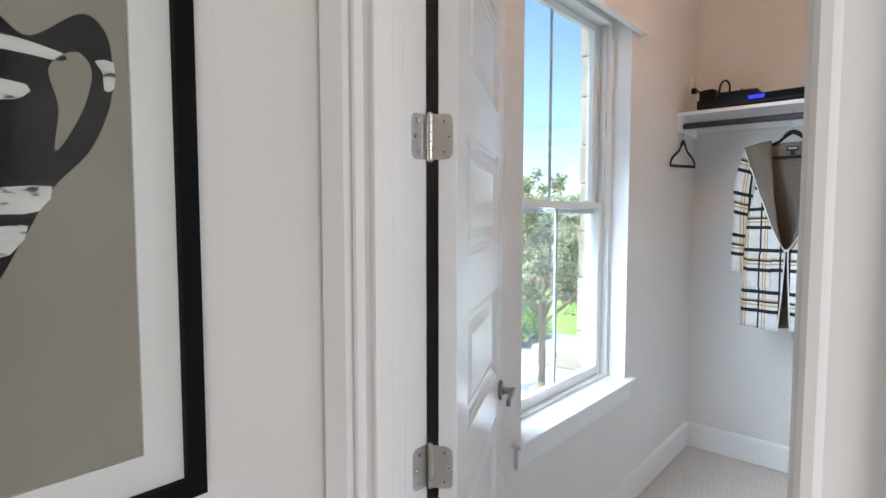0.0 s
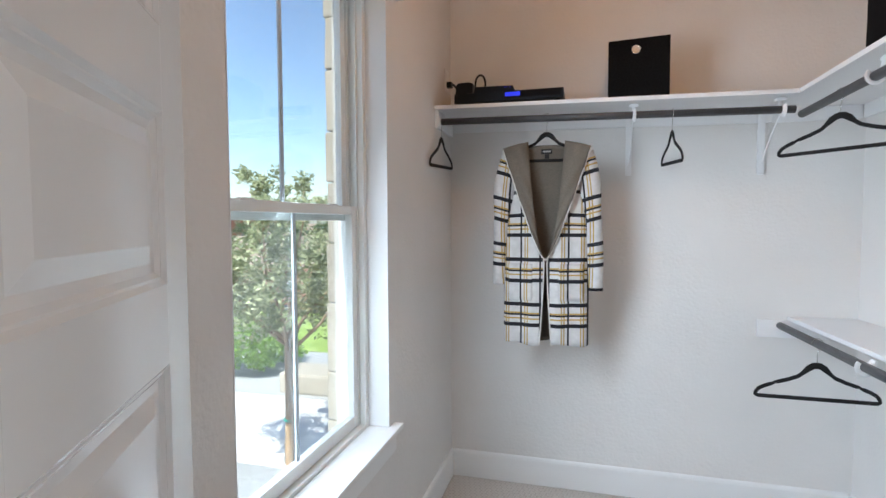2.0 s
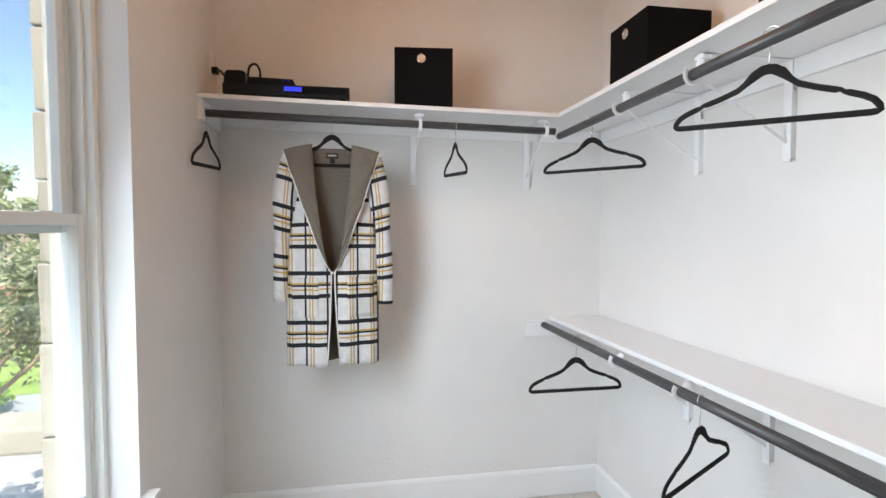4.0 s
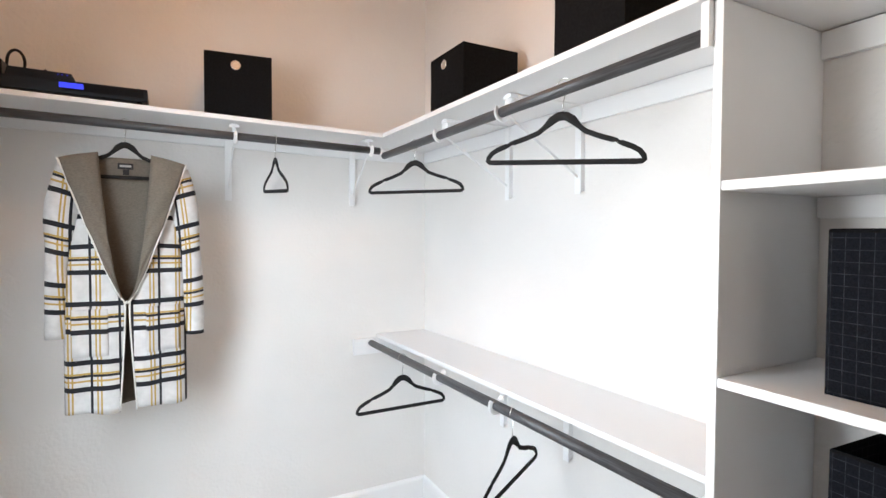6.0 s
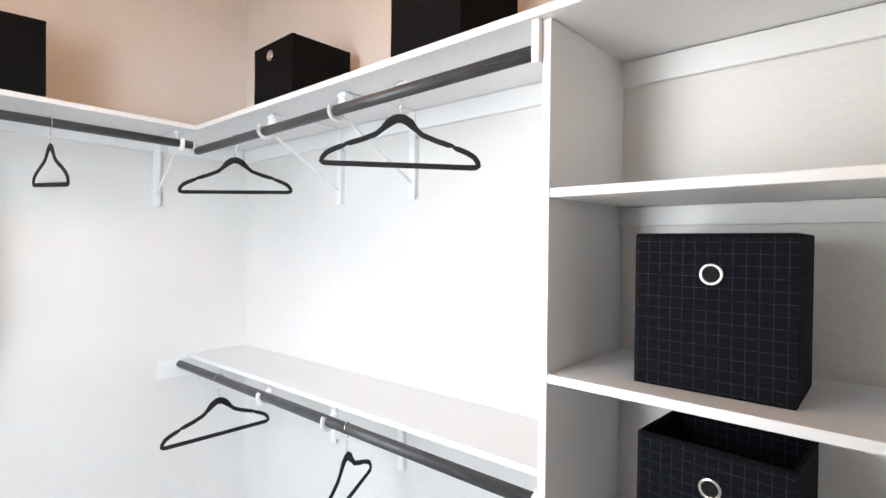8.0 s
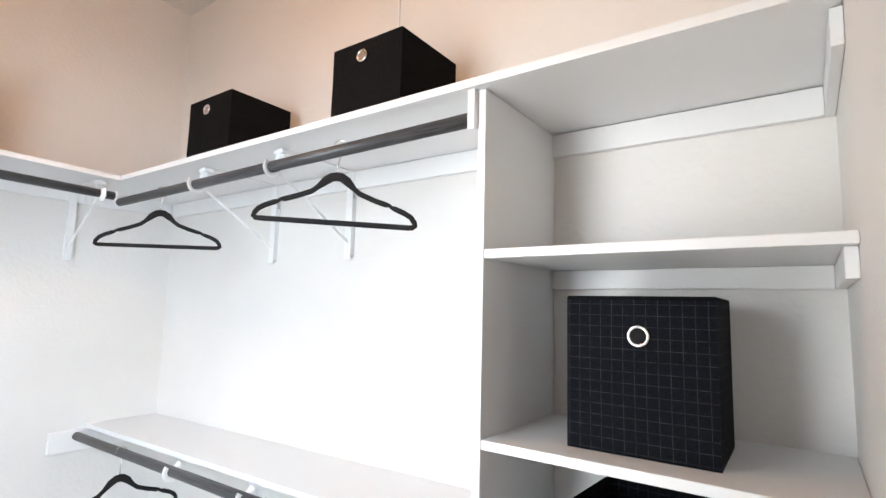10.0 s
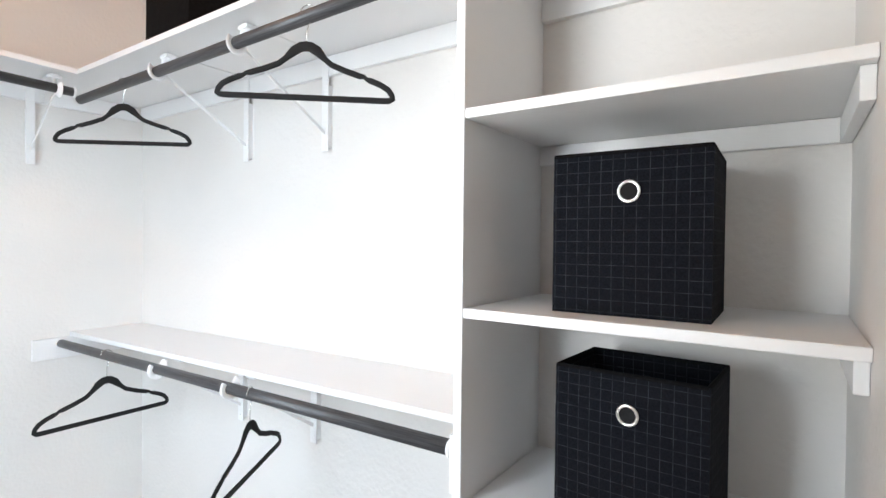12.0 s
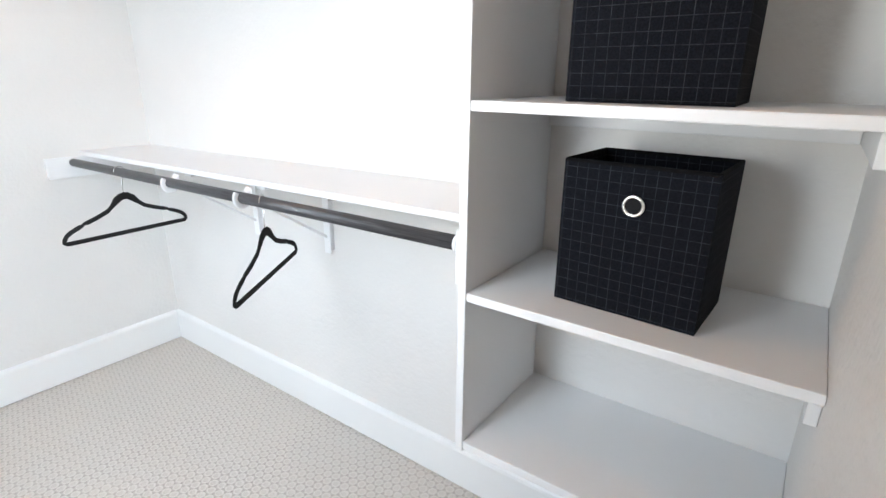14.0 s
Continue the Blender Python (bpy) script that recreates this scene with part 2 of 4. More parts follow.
def leaf_material(name, a, b):
    m, t, p = mat(name)
    g = t.nodes.new("ShaderNodeNewGeometry")
    t.links.new(ramp(t, g.outputs["Random Per Island"], [(0.0, a), (1.0, b)]), p.inputs["Base Color"])
    p.inputs["Roughness"].default_value = 0.45
    thin = t.nodes.new("ShaderNodeBsdfTranslucent")
    t.links.new(p.inputs["Base Color"].links[0].from_socket, thin.inputs["Color"])
    mx = t.nodes.new("ShaderNodeMixShader")
    mx.inputs[0].default_value = 0.35
    t.links.new(p.outputs[0], mx.inputs[1])
    t.links.new(thin.outputs[0], mx.inputs[2])
    t.links.new(mx.outputs[0], t.nodes["Material Output"].inputs[0])
    return m


LEAF = leaf_material("olive_green_leaf", (0.22, 0.26, 0.12), (0.54, 0.57, 0.33))
LEAF_BUSH = leaf_material("bright_green_leaf", (0.10, 0.22, 0.02), (0.32, 0.48, 0.06))
LEAF_FAR = leaf_material("hedge_leaf", (0.07, 0.12, 0.05), (0.17, 0.23, 0.10))


def art_material():
    """Grey-beige canvas print."""
    m, t, p = mat("beige_art_print")
    t.links.new(ramp(t, noise_tex(t, 5, 5.0), [(0.3, (0.235, 0.21, 0.175)), (0.7, (0.275, 0.25, 0.215))]), p.inputs["Base Color"])
    p.inputs["Roughness"].default_value = 0.7
    bump(t, p, noise_tex(t, 150, 3.0), 0.1)
    return m


def brushed_ink():
    m, t, p = mat("dry_brush_ink")
    s = noise_tex(t, 9, 6.0, stretch=(1, 1, 7))
    t.links.new(ramp(t, s, [(0.5, (0.006, 0.006, 0.007)), (0.8, (0.03, 0.03, 0.03))]), p.inputs["Base Color"])
    p.inputs["Roughness"].default_value = 0.7
    p.inputs["Specular IOR Level"].default_value = 0.1
    return m


def brushed_white():
    m, t, p = mat("dry_brush_white")
    s = noise_tex(t, 26, 8.0, stretch=(1, 1, 3))
    t.links.new(ramp(t, s, [(0.38, (0.02, 0.02, 0.02)), (0.44, (0.55, 0.54, 0.53)), (0.7, (0.66, 0.65, 0.64))]), p.inputs["Base Color"])
    p.inputs["Roughness"].default_value = 0.6
    return m


ART, INK, WHITEBRUSH = art_material(), brushed_ink(), brushed_white()


# ---- mesh helpers ----
def link_mesh(name, bm, material, smooth=False):
    me = bpy.data.meshes.new(name)
    bm.to_mesh(me)
    bm.free()
    me.materials.append(material)
    if smooth:
        for f in me.polygons:
            f.use_smooth = True
    return new(name, me)


def part(name, bm, material, parent, label="", smooth=False):
    """One mesh object under a thing or under a part."""
    ob = link_mesh(name, bm, material, smooth)
    ob.parent = parent
    if label:
        tagged(ob, label)
    return ob


def thing(name, at, label, category, group="", kind=""):
    """An Empty at a thing's base, to hold its parts."""
    ob = new(name)
    ob.empty_display_size = 0.05
    ob.matrix_world = at if isinstance(at, Matrix) else Matrix.Translation(at)
    return tagged(ob, label, category, group, kind)


def add_box(bm, lo, hi, bevel=0.0, turn=None):
    lo, hi = Vector(lo), Vector(hi)
    made = bmesh.ops.create_cube(bm, size=1.0)["verts"]
    m = Matrix.Translation((lo + hi) / 2) @ Matrix.Diagonal((*(hi - lo), 1))
    bmesh.ops.transform(bm, matrix=(turn @ m) if turn else m, verts=made)
    if bevel:
        edges = list({e for v in made for e in v.link_edges})
        bmesh.ops.bevel(bm, geom=edges, offset=bevel, segments=2, affect="EDGES", profile=0.6)
    return bm


def box(lo, hi, bevel=0.0, turn=None):
    return add_box(bmesh.new(), lo, hi, bevel, turn)


def boxes(*pairs, bevel=0.0):
    bm = bmesh.new()
    for lo, hi in pairs:
        add_box(bm, lo, hi, bevel)
    return bm


def add_tube(bm, points, radius, sides=10, caps=True, flat=1.0):
    """A swept tube; radius may be one number or one per point; flat squeezes it across the second axis."""
    pts = [Vector(p) for p in points]
    rr = radius if isinstance(radius, (list, tuple)) else [radius] * len(pts)
    rings, ref = [], None
    for i, p in enumerate(pts):
        d = (pts[min(i + 1, len(pts) - 1)] - pts[max(i - 1, 0)]).normalized()
        if ref is None:
            ref = d.orthogonal().normalized()
        ref = (ref - d * ref.dot(d)).normalized()
        side = d.cross(ref)
        rings.append([bm.verts.new(p + rr[i] * (math.cos(a) * ref + flat * math.sin(a) * side)) for a in (2 * math.pi * k / sides for k in range(sides))])
    for a, b in zip(rings, rings[1:]):
        for k in range(sides):
            bm.faces.new((a[k], a[(k + 1) % sides], b[(k + 1) % sides], b[k]))
    if caps:
        bm.faces.new(rings[0][::-1])
        bm.faces.new(rings[-1])
    return bm


def tube(points, radius, sides=10, caps=True, flat=1.0):
    return add_tube(bmesh.new(), points, radius, sides, caps, flat)


def add_ring(bm, centre, axis, r_in, r_out, depth, sides=28):
    """A rounded ring (eyelet) about an axis."""
    c, ax = Vector(centre), Vector(axis).normalized()
    u = ax.orthogonal().normalized()
    v = ax.cross(u)
    mid, half = (r_in + r_out) / 2, (r_out - r_in) / 2
    rings = []
    for k in range(sides):
        d = math.cos(2 * math.pi * k / sides) * u + math.sin(2 * math.pi * k / sides) * v
        rings.append([bm.verts.new(c + d * (mid + half * math.cos(b)) + ax * depth * math.sin(b)) for b in (2 * math.pi * j / 8 for j in range(8))])
    for a, b in zip(rings, rings[1:] + rings[:1]):
        for j in range(8):
            bm.faces.new((a[j], a[(j + 1) % 8], b[(j + 1) % 8], b[j]))
    return bm


def extruded(outline, axis_u, axis_v, origin, depth):
    """A flat outline given by (u, v) pairs, thickened along the third axis."""
    bm = bmesh.new()
    U, V, O = Vector(axis_u), Vector(axis_v), Vector(origin)
    f = bm.faces.new([bm.verts.new(O + U * a + V * b) for a, b in outline])
    n = U.cross(V).normalized()
    g = bmesh.ops.extrude_face_region(bm, geom=[f])["geom"]
    bmesh.ops.translate(bm, vec=n * depth, verts=[e for e in g if isinstance(e, bmesh.types.BMVert)])
    bmesh.ops.recalc_face_normals(bm, faces=bm.faces[:])
    return bm


def disc(centre, axis, radius, depth, sides=20, bevel=0.0):
    bm = bmesh.new()
    ax = Vector(axis).normalized()
    q = ax.to_track_quat("Z", "Y").to_matrix().to_4x4()
    made = bmesh.ops.create_cone(bm, cap_ends=True, segments=sides, radius1=radius, radius2=radius, depth=depth)["verts"]
    bmesh.ops.transform(bm, matrix=Matrix.Translation(centre) @ q, verts=made)
    if bevel:
        bmesh.ops.bevel(bm, geom=[e for e in bm.edges if len(e.link_faces) == 2 and e.calc_face_angle(0) > 1], offset=bevel, segments=2, affect="EDGES")
    return bm


def structure(name, bm, material, label, category):
    return tagged(link_mesh(name, bm, material), label, category, kind="structure")


# ---- the plan, in metres ----
W = 1.98            # closet: x 0 to W, y ENTRY to 0
ENTRY = -2.61       # closet face of the entry wall
HALL = -2.875       # hall face of the entry wall
H = 3.0             # ceiling
DOOR_L, DOOR_R, DOOR_H = 0.284, 0.932, 2.47
LEAF_SIDE = -2.674   # closet end of the hinge jamb
HALL_X = 0.219       # side wall of the hall, which carries the picture
WIN_Y0, WIN_Y1, WIN_Z0, WIN_Z1 = -1.90, -0.985, 0.645, 2.40
GROUND = -0.18

# ---- floor, walls, ceiling ----
structure("floor", box((-0.02, -6.1, -0.12), (3.4, 0.02, 0.0)), CARPET, "beige patterned loop-pile carpet covering the closet floor", "floor")
structure("ceiling", box((-0.02, -6.1, H), (3.4, 0.02, H + 0.12)), CEIL, "plain matt painted ceiling over the closet", "ceiling")
structure("wall_north", box((-0.14, 0.0, -0.2), (W + 0.14, 0.14, H)), WALL, "pale greige painted drywall behind the hanging coat", "wall")
structure("wall_east", box((W, ENTRY, 0.0), (W + 0.12, 0.0, H)), WALL, "pale greige painted drywall behind the double rods", "wall")
structure("wall_west", boxes(
    ((-0.14, -2.9, -0.2), (0, WIN_Y0, H)), ((-0.14, WIN_Y1, -0.2), (0, 0, H)),
    ((-0.14, WIN_Y0, -0.2), (0, WIN_Y1, WIN_Z0)), ((-0.14, WIN_Y0, WIN_Z1), (0, WIN_Y1, H))),
    WALL, "pale greige painted drywall pierced by the window", "wall")
structure("wall_south", boxes(
    ((0, HALL, 0), (DOOR_L - 0.013, LEAF_SIDE, H)), ((DOOR_R + 0.012, HALL, 0), (3.4, ENTRY, H)), ((DOOR_L - 0.012, HALL, DOOR_H + 0.012), (DOOR_R + 0.012, ENTRY, H))),
    WALL, "pale greige painted drywall around the closet doorway", "wall")
structure("wall_hall_side", box((HALL_X - 0.12, -6.1, 0), (HALL_X, HALL, H)), WALL, "pale greige textured hall wall beside the doorway", "wall")
# out of view; its opening is made up to hold the hall lamp
structure("wall_hall_far", boxes(((3.3, -6.1, 0), (3.4, -5.2, H)), ((3.3, -3.8, 0), (3.4, HALL, H)), ((3.3, -5.2, 0), (3.4, -3.8, 0.8)), ((3.3, -5.2, 2.2), (3.4, -3.8, H))),
          WALL, "unseen pale greige painted wall with an opening added for the hall lamp", "wall")
structure("wall_hall_back", box((HALL_X, -6.1, 0), (3.3, -6.0, H)), WALL, "pale greige painted wall of the room behind", "wall")


def baseboard(name, lo, hi, inward):
    """A board with a stepped, rounded top."""
    lo, hi, n = Vector(lo), Vector(hi), Vector(inward)
    bm = bmesh.new()
    d = (hi - lo)
    prof = [(0, 0), (0.015, 0), (0.015, 0.138), (0.012, 0.147), (0.006, 0.153), (0, 0.155)]
    a = [bm.verts.new(lo + n * u + Vector((0, 0, max(v, 0.004)))) for u, v in prof]
    b = [bm.verts.new(hi + n * u + Vector((0, 0, max(v, 0.004)))) for u, v in prof]
    for k in range(len(prof)):
        bm.faces.new((a[k], a[(k + 1) % len(prof)], b[(k + 1) % len(prof)], b[k]))
    bm.faces.new(a[::-1])
    bm.faces.new(b)
    bmesh.ops.recalc_face_normals(bm, faces=bm.faces[:])
    return structure(name, bm, TRIM, "white painted baseboard along the closet wall", "baseboard")


baseboard("baseboard", (0.015, 0, 0), (W - 0.015, 0, 0), (0, -1, 0))
baseboard("baseboard", (W, ENTRY, 0), (W, 0, 0), (-1, 0, 0))
baseboard("baseboard", (0, ENTRY, 0), (0, 0, 0), (1, 0, 0))
baseboard("baseboard", (DOOR_R + 0.1, ENTRY, 0), (W - 0.015, ENTRY, 0), (0, 1, 0))
baseboard("baseboard", (HALL_X, -5.9, 0), (HALL_X, HALL, 0), (1, 0, 0))

# ---- doorway: jambs, stops and casing ----
JT = 0.012
structure("door_jamb", boxes(
    ((DOOR_L - JT, HALL + 0.022, 0), (DOOR_L, LEAF_SIDE, DOOR_H)), ((DOOR_R, HALL + 0.001, 0), (DOOR_R + JT, ENTRY - 0.001, DOOR_H)),
    ((DOOR_L - JT, HALL + 0.001, DOOR_H), (DOOR_R + JT, ENTRY - 0.001, DOOR_H + JT))), TRIM, "white painted door jamb of the closet doorway", "door frame")
for lo, hi in (((DOOR_L - JT, HALL + 0.0005, 0), (0.383, HALL + 0.0215, DOOR_H - 0.02)), ((DOOR_L + 0.0005, HALL + 0.10, 0), (DOOR_L + 0.011, HALL + 0.132, DOOR_H - 0.02)),
               ((DOOR_R - 0.011, HALL + 0.10, 0), (DOOR_R - 0.0005, HALL + 0.132, DOOR_H - 0.02)), ((DOOR_L + 0.0005, HALL + 0.10, DOOR_H - 0.0195), (DOOR_R - 0.0005, HALL + 0.132, DOOR_H - 0.0005))):
    structure("door_stop", box(lo, hi, 0.003), TRIM, "white painted stop strip on the door jamb", "door frame")


def casing(name, x_in, x_out, y, out, z1):
    """Stepped door casing, upright: flat band, groove, bead, from the outer to the inner edge."""
    w = x_out - x_in
    prof = [(0.0, 0.0), (0.0, 0.013), (0.03, 0.017), (0.08, 0.017), (0.11, 0.003), (0.34, 0.003), (0.37, 0.017), (0.43, 0.017), (0.46, 0.002), (0.54, 0.002), (0.57, 0.020), (1.0, 0.021), (1.0, 0.0)]
    bm = bmesh.new()
    a = [bm.verts.new((x_in + w * u, y + out * v, 0)) for u, v in prof]
    b = [bm.verts.new((x_in + w * u, y + out * v, z1)) for u, v in prof]
    for k in range(len(prof)):
        bm.faces.new((a[k], a[(k + 1) % len(prof)], b[(k + 1) % len(prof)], b[k]))
    bm.faces.new(a[::-1])
    bm.faces.new(b)
    bmesh.ops.recalc_face_normals(bm, faces=bm.faces[:])
    return structure(name, bm, TRIM, "white stepped door casing beside the hall wall", "door frame")


casing("door_casing", 0.388, HALL_X + 0.028, HALL, -1, DOOR_H + 0.10)
casing("door_casing", DOOR_R + 0.006, DOOR_R + 0.18, HALL, -1, DOOR_H + 0.10)
casing("door_casing", DOOR_R + 0.006, DOOR_R + 0.10, ENTRY, 1, DOOR_H + 0.10)
structure("door_casing", boxes(((HALL_X + 0.03, HALL - 0.02, DOOR_H + 0.101), (DOOR_R + 0.17, HALL, DOOR_H + 0.22)), bevel=0.003), TRIM, "white head casing over the closet doorway", "door frame")


# ---- panelled door, open into the closet ----
def panel_door(width, height, thick):
    """Leaf lying along +x from its hinge edge, faces at y = -thick (seen) and 0."""
    door = thing("door_1", (0, 0, 0), "white moulded panel door standing open against the window wall", "door", kind="structure")
    stile = 0.115
    panels = [(0.179, 0.446), (0.572, 0.839), (0.965, 1.232), (1.358, 1.625), (1.752, 2.019), (2.145, 2.34)]
    bm = bmesh.new()
    add_box(bm, (0, -thick, 0), (stile, 0, height), 0.0015)
    add_box(bm, (width - stile, -thick, 0), (width, 0, height), 0.0015)
    edges = [0.0] + [z for p in panels for z in p] + [height]
    for z0, z1 in zip(edges[0::2], edges[1::2]):
        add_box(bm, (stile - 0.0005, -thick + 0.0002, z0), (width - stile + 0.0005, -0.0002, z1))
    part("leaf", bm, DOORP, door)
    for z0, z1 in panels:
        bm = bmesh.new()
        for side, y in ((-1, -thick), (1, 0.0)):
            # moulded slope down from the frame, then a raised field
            steps = [(0.0, 0.0), (0.008, -0.006), (0.012, -0.006), (0.020, -0.012), (0.034, -0.013), (0.062, -0.004), (0.064, -0.004)]
            loops = []
            for inset, dep in steps:
                loops.append([bm.verts.new((x, y + side * dep, z)) for x, z in (
                    (stile + inset, z0 + inset), (width - stile - inset, z0 + inset), (width - stile - inset, z1 - inset), (stile + inset, z1 - inset))])
            for a, b in zip(loops, loops[1:]):
                for k in range(4):
                    bm.faces.new((a[k], a[(k + 1) % 4], b[(k + 1) % 4], b[k]))
            bm.faces.new(loops[-1])
        bmesh.ops.recalc_face_normals(bm, faces=bm.faces[:])
        part("door_panel", bm, DOORP, door)
    return door


DW, DT = 0.649, 0.038
door = panel_door(DW, 2.45, DT)
# hinge pin at the closet-side edge of the jamb; the leaf swings past square
PIN = Vector((0.292, -2.670, 0.008))
SWING = 117.5
door.matrix_world = pose(0.307, -2.663, 0.008, 0, 0, SWING)

# lever set on the seen face of the leaf
LX, LZ = DW - 0.056, 0.90
for y, s in ((-DT, -1), (0.0, 1)):
    part("lever_rose", disc((LX, y + s * 0.005, LZ), (0, 1, 0), 0.031, 0.010, 28, 0.002), LEVERM, door, "satin dark nickel rose")
    bm = tube([(LX, y + s * 0.008, LZ), (LX, y + s * 0.020, LZ), (LX, y + s * 0.042, LZ)], [0.017, 0.011, 0.010], 16)
    add_box(bm, (LX - 0.115, y + min(s * 0.036, s * 0.050), LZ - 0.010), (LX + 0.012, y + max(s * 0.036, s * 0.050), LZ + 0.010), 0.004)
    part("lever_handle", bm, LEVERM, door, "satin dark nickel lever")


def hinge(z):
    """Butt hinge with rounded leaves: one on the jamb, one on the leaf's edge, and the knuckle between them."""
    h = thing("door_hinge", (PIN.x, PIN.y, z), "satin nickel butt hinge joining the door to its jamb", "hinge", group="door hinges")
    hh, wl = 0.0445, 0.041

    def plate(flip):
        pts, r = [], 0.014
        for cx, cz, a0 in ((wl - r, hh - r, 0), (wl - r, -hh + r, -90)):
            for k in range(6):
                a = radians(a0 + 90 - k * 18)
                pts.append((cx + r * math.cos(a), cz + r * math.sin(a)))
        return [(0.0, hh)] + pts + [(0.0, -hh)]

    # jamb leaf runs towards the hall on the jamb face
    part("jamb_leaf", extruded(plate(1), (0, -1, 0), (0, 0, 1), (DOOR_L + 0.0006 - PIN.x, -0.004, 0), 0.002), NICKEL, h)
    e = pose(0, 0, 0, 0, 0, SWING)
    u = e @ Vector((0, -1, 0))
    n = e @ Vector((1, 0, 0))
    o = n * 0.0 + u * 0.006
    bm = extruded(plate(1), u, (0, 0, 1), o, 0.0024)
    part("door_leaf", bm, NICKEL, h)
    for k in range(5):
        za = -hh + k * 0.0178 + 0.0004
        part("barrel", tube([(0, 0, za), (0, 0, za + 0.0168)], 0.0068, 16), NICKEL, h, smooth=False)
    part("pin_tip", tube([(0, 0, hh), (0, 0, hh + 0.004)], [0.0075, 0.005], 16), NICKEL, h)
    part("pin_tip", tube([(0, 0, -hh - 0.004), (0, 0, -hh)], [0.005, 0.0075], 16), NICKEL, h)
    for uu, zz in ((0.024, 0.030), (0.033, 0.0), (0.024, -0.030)):
        c = o + u * uu + Vector((0, 0, zz)) - n * 0.003
        s = part("screw", disc(c, -n, 0.0042, 0.0016, 14, 0.0005), CHROME, h)
        # slot is a raised dark cross; its shade is put into the colour
        part("screw_slot", boxes(((-0.0028, -0.0006, -0.0004), (0.0028, 0.0006, 0.0004)), ((-0.0006, -0.0028, -0.0004), (0.0006, 0.0028, 0.0004))), DARKSCREW, s).matrix_local = Matrix.Translation(c - n * 0.0008) @ (-n).to_track_quat("Z", "Y").to_matrix().to_4x4()
        c = Vector((DOOR_L + 0.0030 - PIN.x, -0.004 - uu, zz))
        part("screw", disc(c, (1, 0, 0), 0.0042, 0.0012, 14, 0.0004), CHROME, h)
    return h


for z in (0.30, 0.94, 1.610, 2.27):
    hinge(z)

# ---- window ----
win = thing("window_1", (-0.12, WIN_Y0, WIN_Z0), "white vinyl single-hung window with clear panes and centre bars", "window", kind="structure")
win_inv = win.matrix_world.inverted()


def wpart(name, bm, material, label=""):
    bmesh.ops.transform(bm, matrix=win_inv, verts=bm.verts[:])
    return part(name, bm, material, win, label)


y0, y1, z0, z1 = WIN_Y0, WIN_Y1, WIN_Z0, WIN_Z1
MEET = 1.488
wpart("window_frame", boxes(
    ((-0.19, y0, z0), (-0.085, y0 + 0.03, z1)), ((-0.19, y1 - 0.03, z0), (-0.085, y1, z1)),
    ((-0.189, y0 + 0.03, z0), (-0.086, y1 - 0.03, z0 + 0.03)), ((-0.189, y0 + 0.03, z1 - 0.03), (-0.086, y1 - 0.03, z1)), bevel=0.002), VINYL)
wpart("frame_stop", boxes(
    ((-0.150, y1 - 0.042, z0 + 0.031), (-0.142, y1 - 0.03, z1 - 0.031)), ((-0.118, y1 - 0.042, z0 + 0.031), (-0.108, y1 - 0.03, z1 - 0.031)),
    ((-0.150, y0 + 0.03, z0 + 0.031), (-0.142, y0 + 0.042, z1 - 0.031)), ((-0.118, y0 + 0.03, z0 + 0.031), (-0.108, y0 + 0.042, z1 - 0.031))), VINYL)


def sash(x0, x1, za, zb, top, bottom):
    st = 0.034
    a, b = y0 + 0.0425, y1 - 0.0425
    s = wpart("sash", boxes(
        ((x0, a, za), (x1, a + st, zb)), ((x0, b - st, za), (x1, b, zb)),
        ((x0 + 0.001, a + st, za), (x1 - 0.001, b - st, za + bottom)), ((x0 + 0.001, a + st, zb - top), (x1 - 0.001, b - st, zb)), bevel=0.003), VINYL)
    xm = (x0 + x1) / 2
    mid = (a + b) / 2
    bars = wpart("muntin", box((xm - 0.003, mid - 0.009, za + bottom - 0.002), (xm + 0.003, mid + 0.009, zb - top + 0.002), 0.001), FLASHING, "slim pale grey centre bar")
    for dx in (-0.008, 0.008):
        g = wpart("pane", box((xm + dx - 0.0015, a + st - 0.004, za + bottom - 0.004), (xm + dx + 0.0015, b - st + 0.004, zb - top + 0.004)), GLASS, "clear glass pane")
        g.visible_shadow = False


sash(-0.176, -0.150, MEET - 0.02, z1 - 0.031, 0.03, 0.034)
sash(-0.142, -0.112, z0 + 0.031, MEET + 0.034, 0.032, 0.045)
wpart("sash_lock", boxes(((-0.125, y0 + 0.19, MEET + 0.034), (-0.112, y0 + 0.25, MEET + 0.038)), ((-0.125, y1 - 0.25, MEET + 0.034), (-0.112, y1 - 0.19, MEET + 0.038)), bevel=0.001), VINYL)
structure("window_reveal", boxes(
    ((-0.085, y1 - 0.004, z0 + 0.0185), (0.001, y1 - 0.0005, z1 - 0.0045)), ((-0.085, y0 + 0.0005, z0 + 0.0185), (0.001, y0 + 0.004, z1 - 0.0045)), ((-0.085, y0 + 0.0005, z1 - 0.004), (0.001, y1 - 0.0005, z1 - 0.0005))), TRIM, "white painted window reveal", "window trim")
structure("window_sill", box((-0.085, y0 - 0.055, z0 - 0.002), (0.04, y1 + 0.055, z0 + 0.018), 0.004), TRIM, "white painted window stool below the sashes", "window sill")
structure("window_apron", box((0.0, y0 - 0.035, z0 - 0.085), (0.016, y1 + 0.035, z0 - 0.003), 0.003), TRIM, "white painted apron board under the window stool", "window trim")

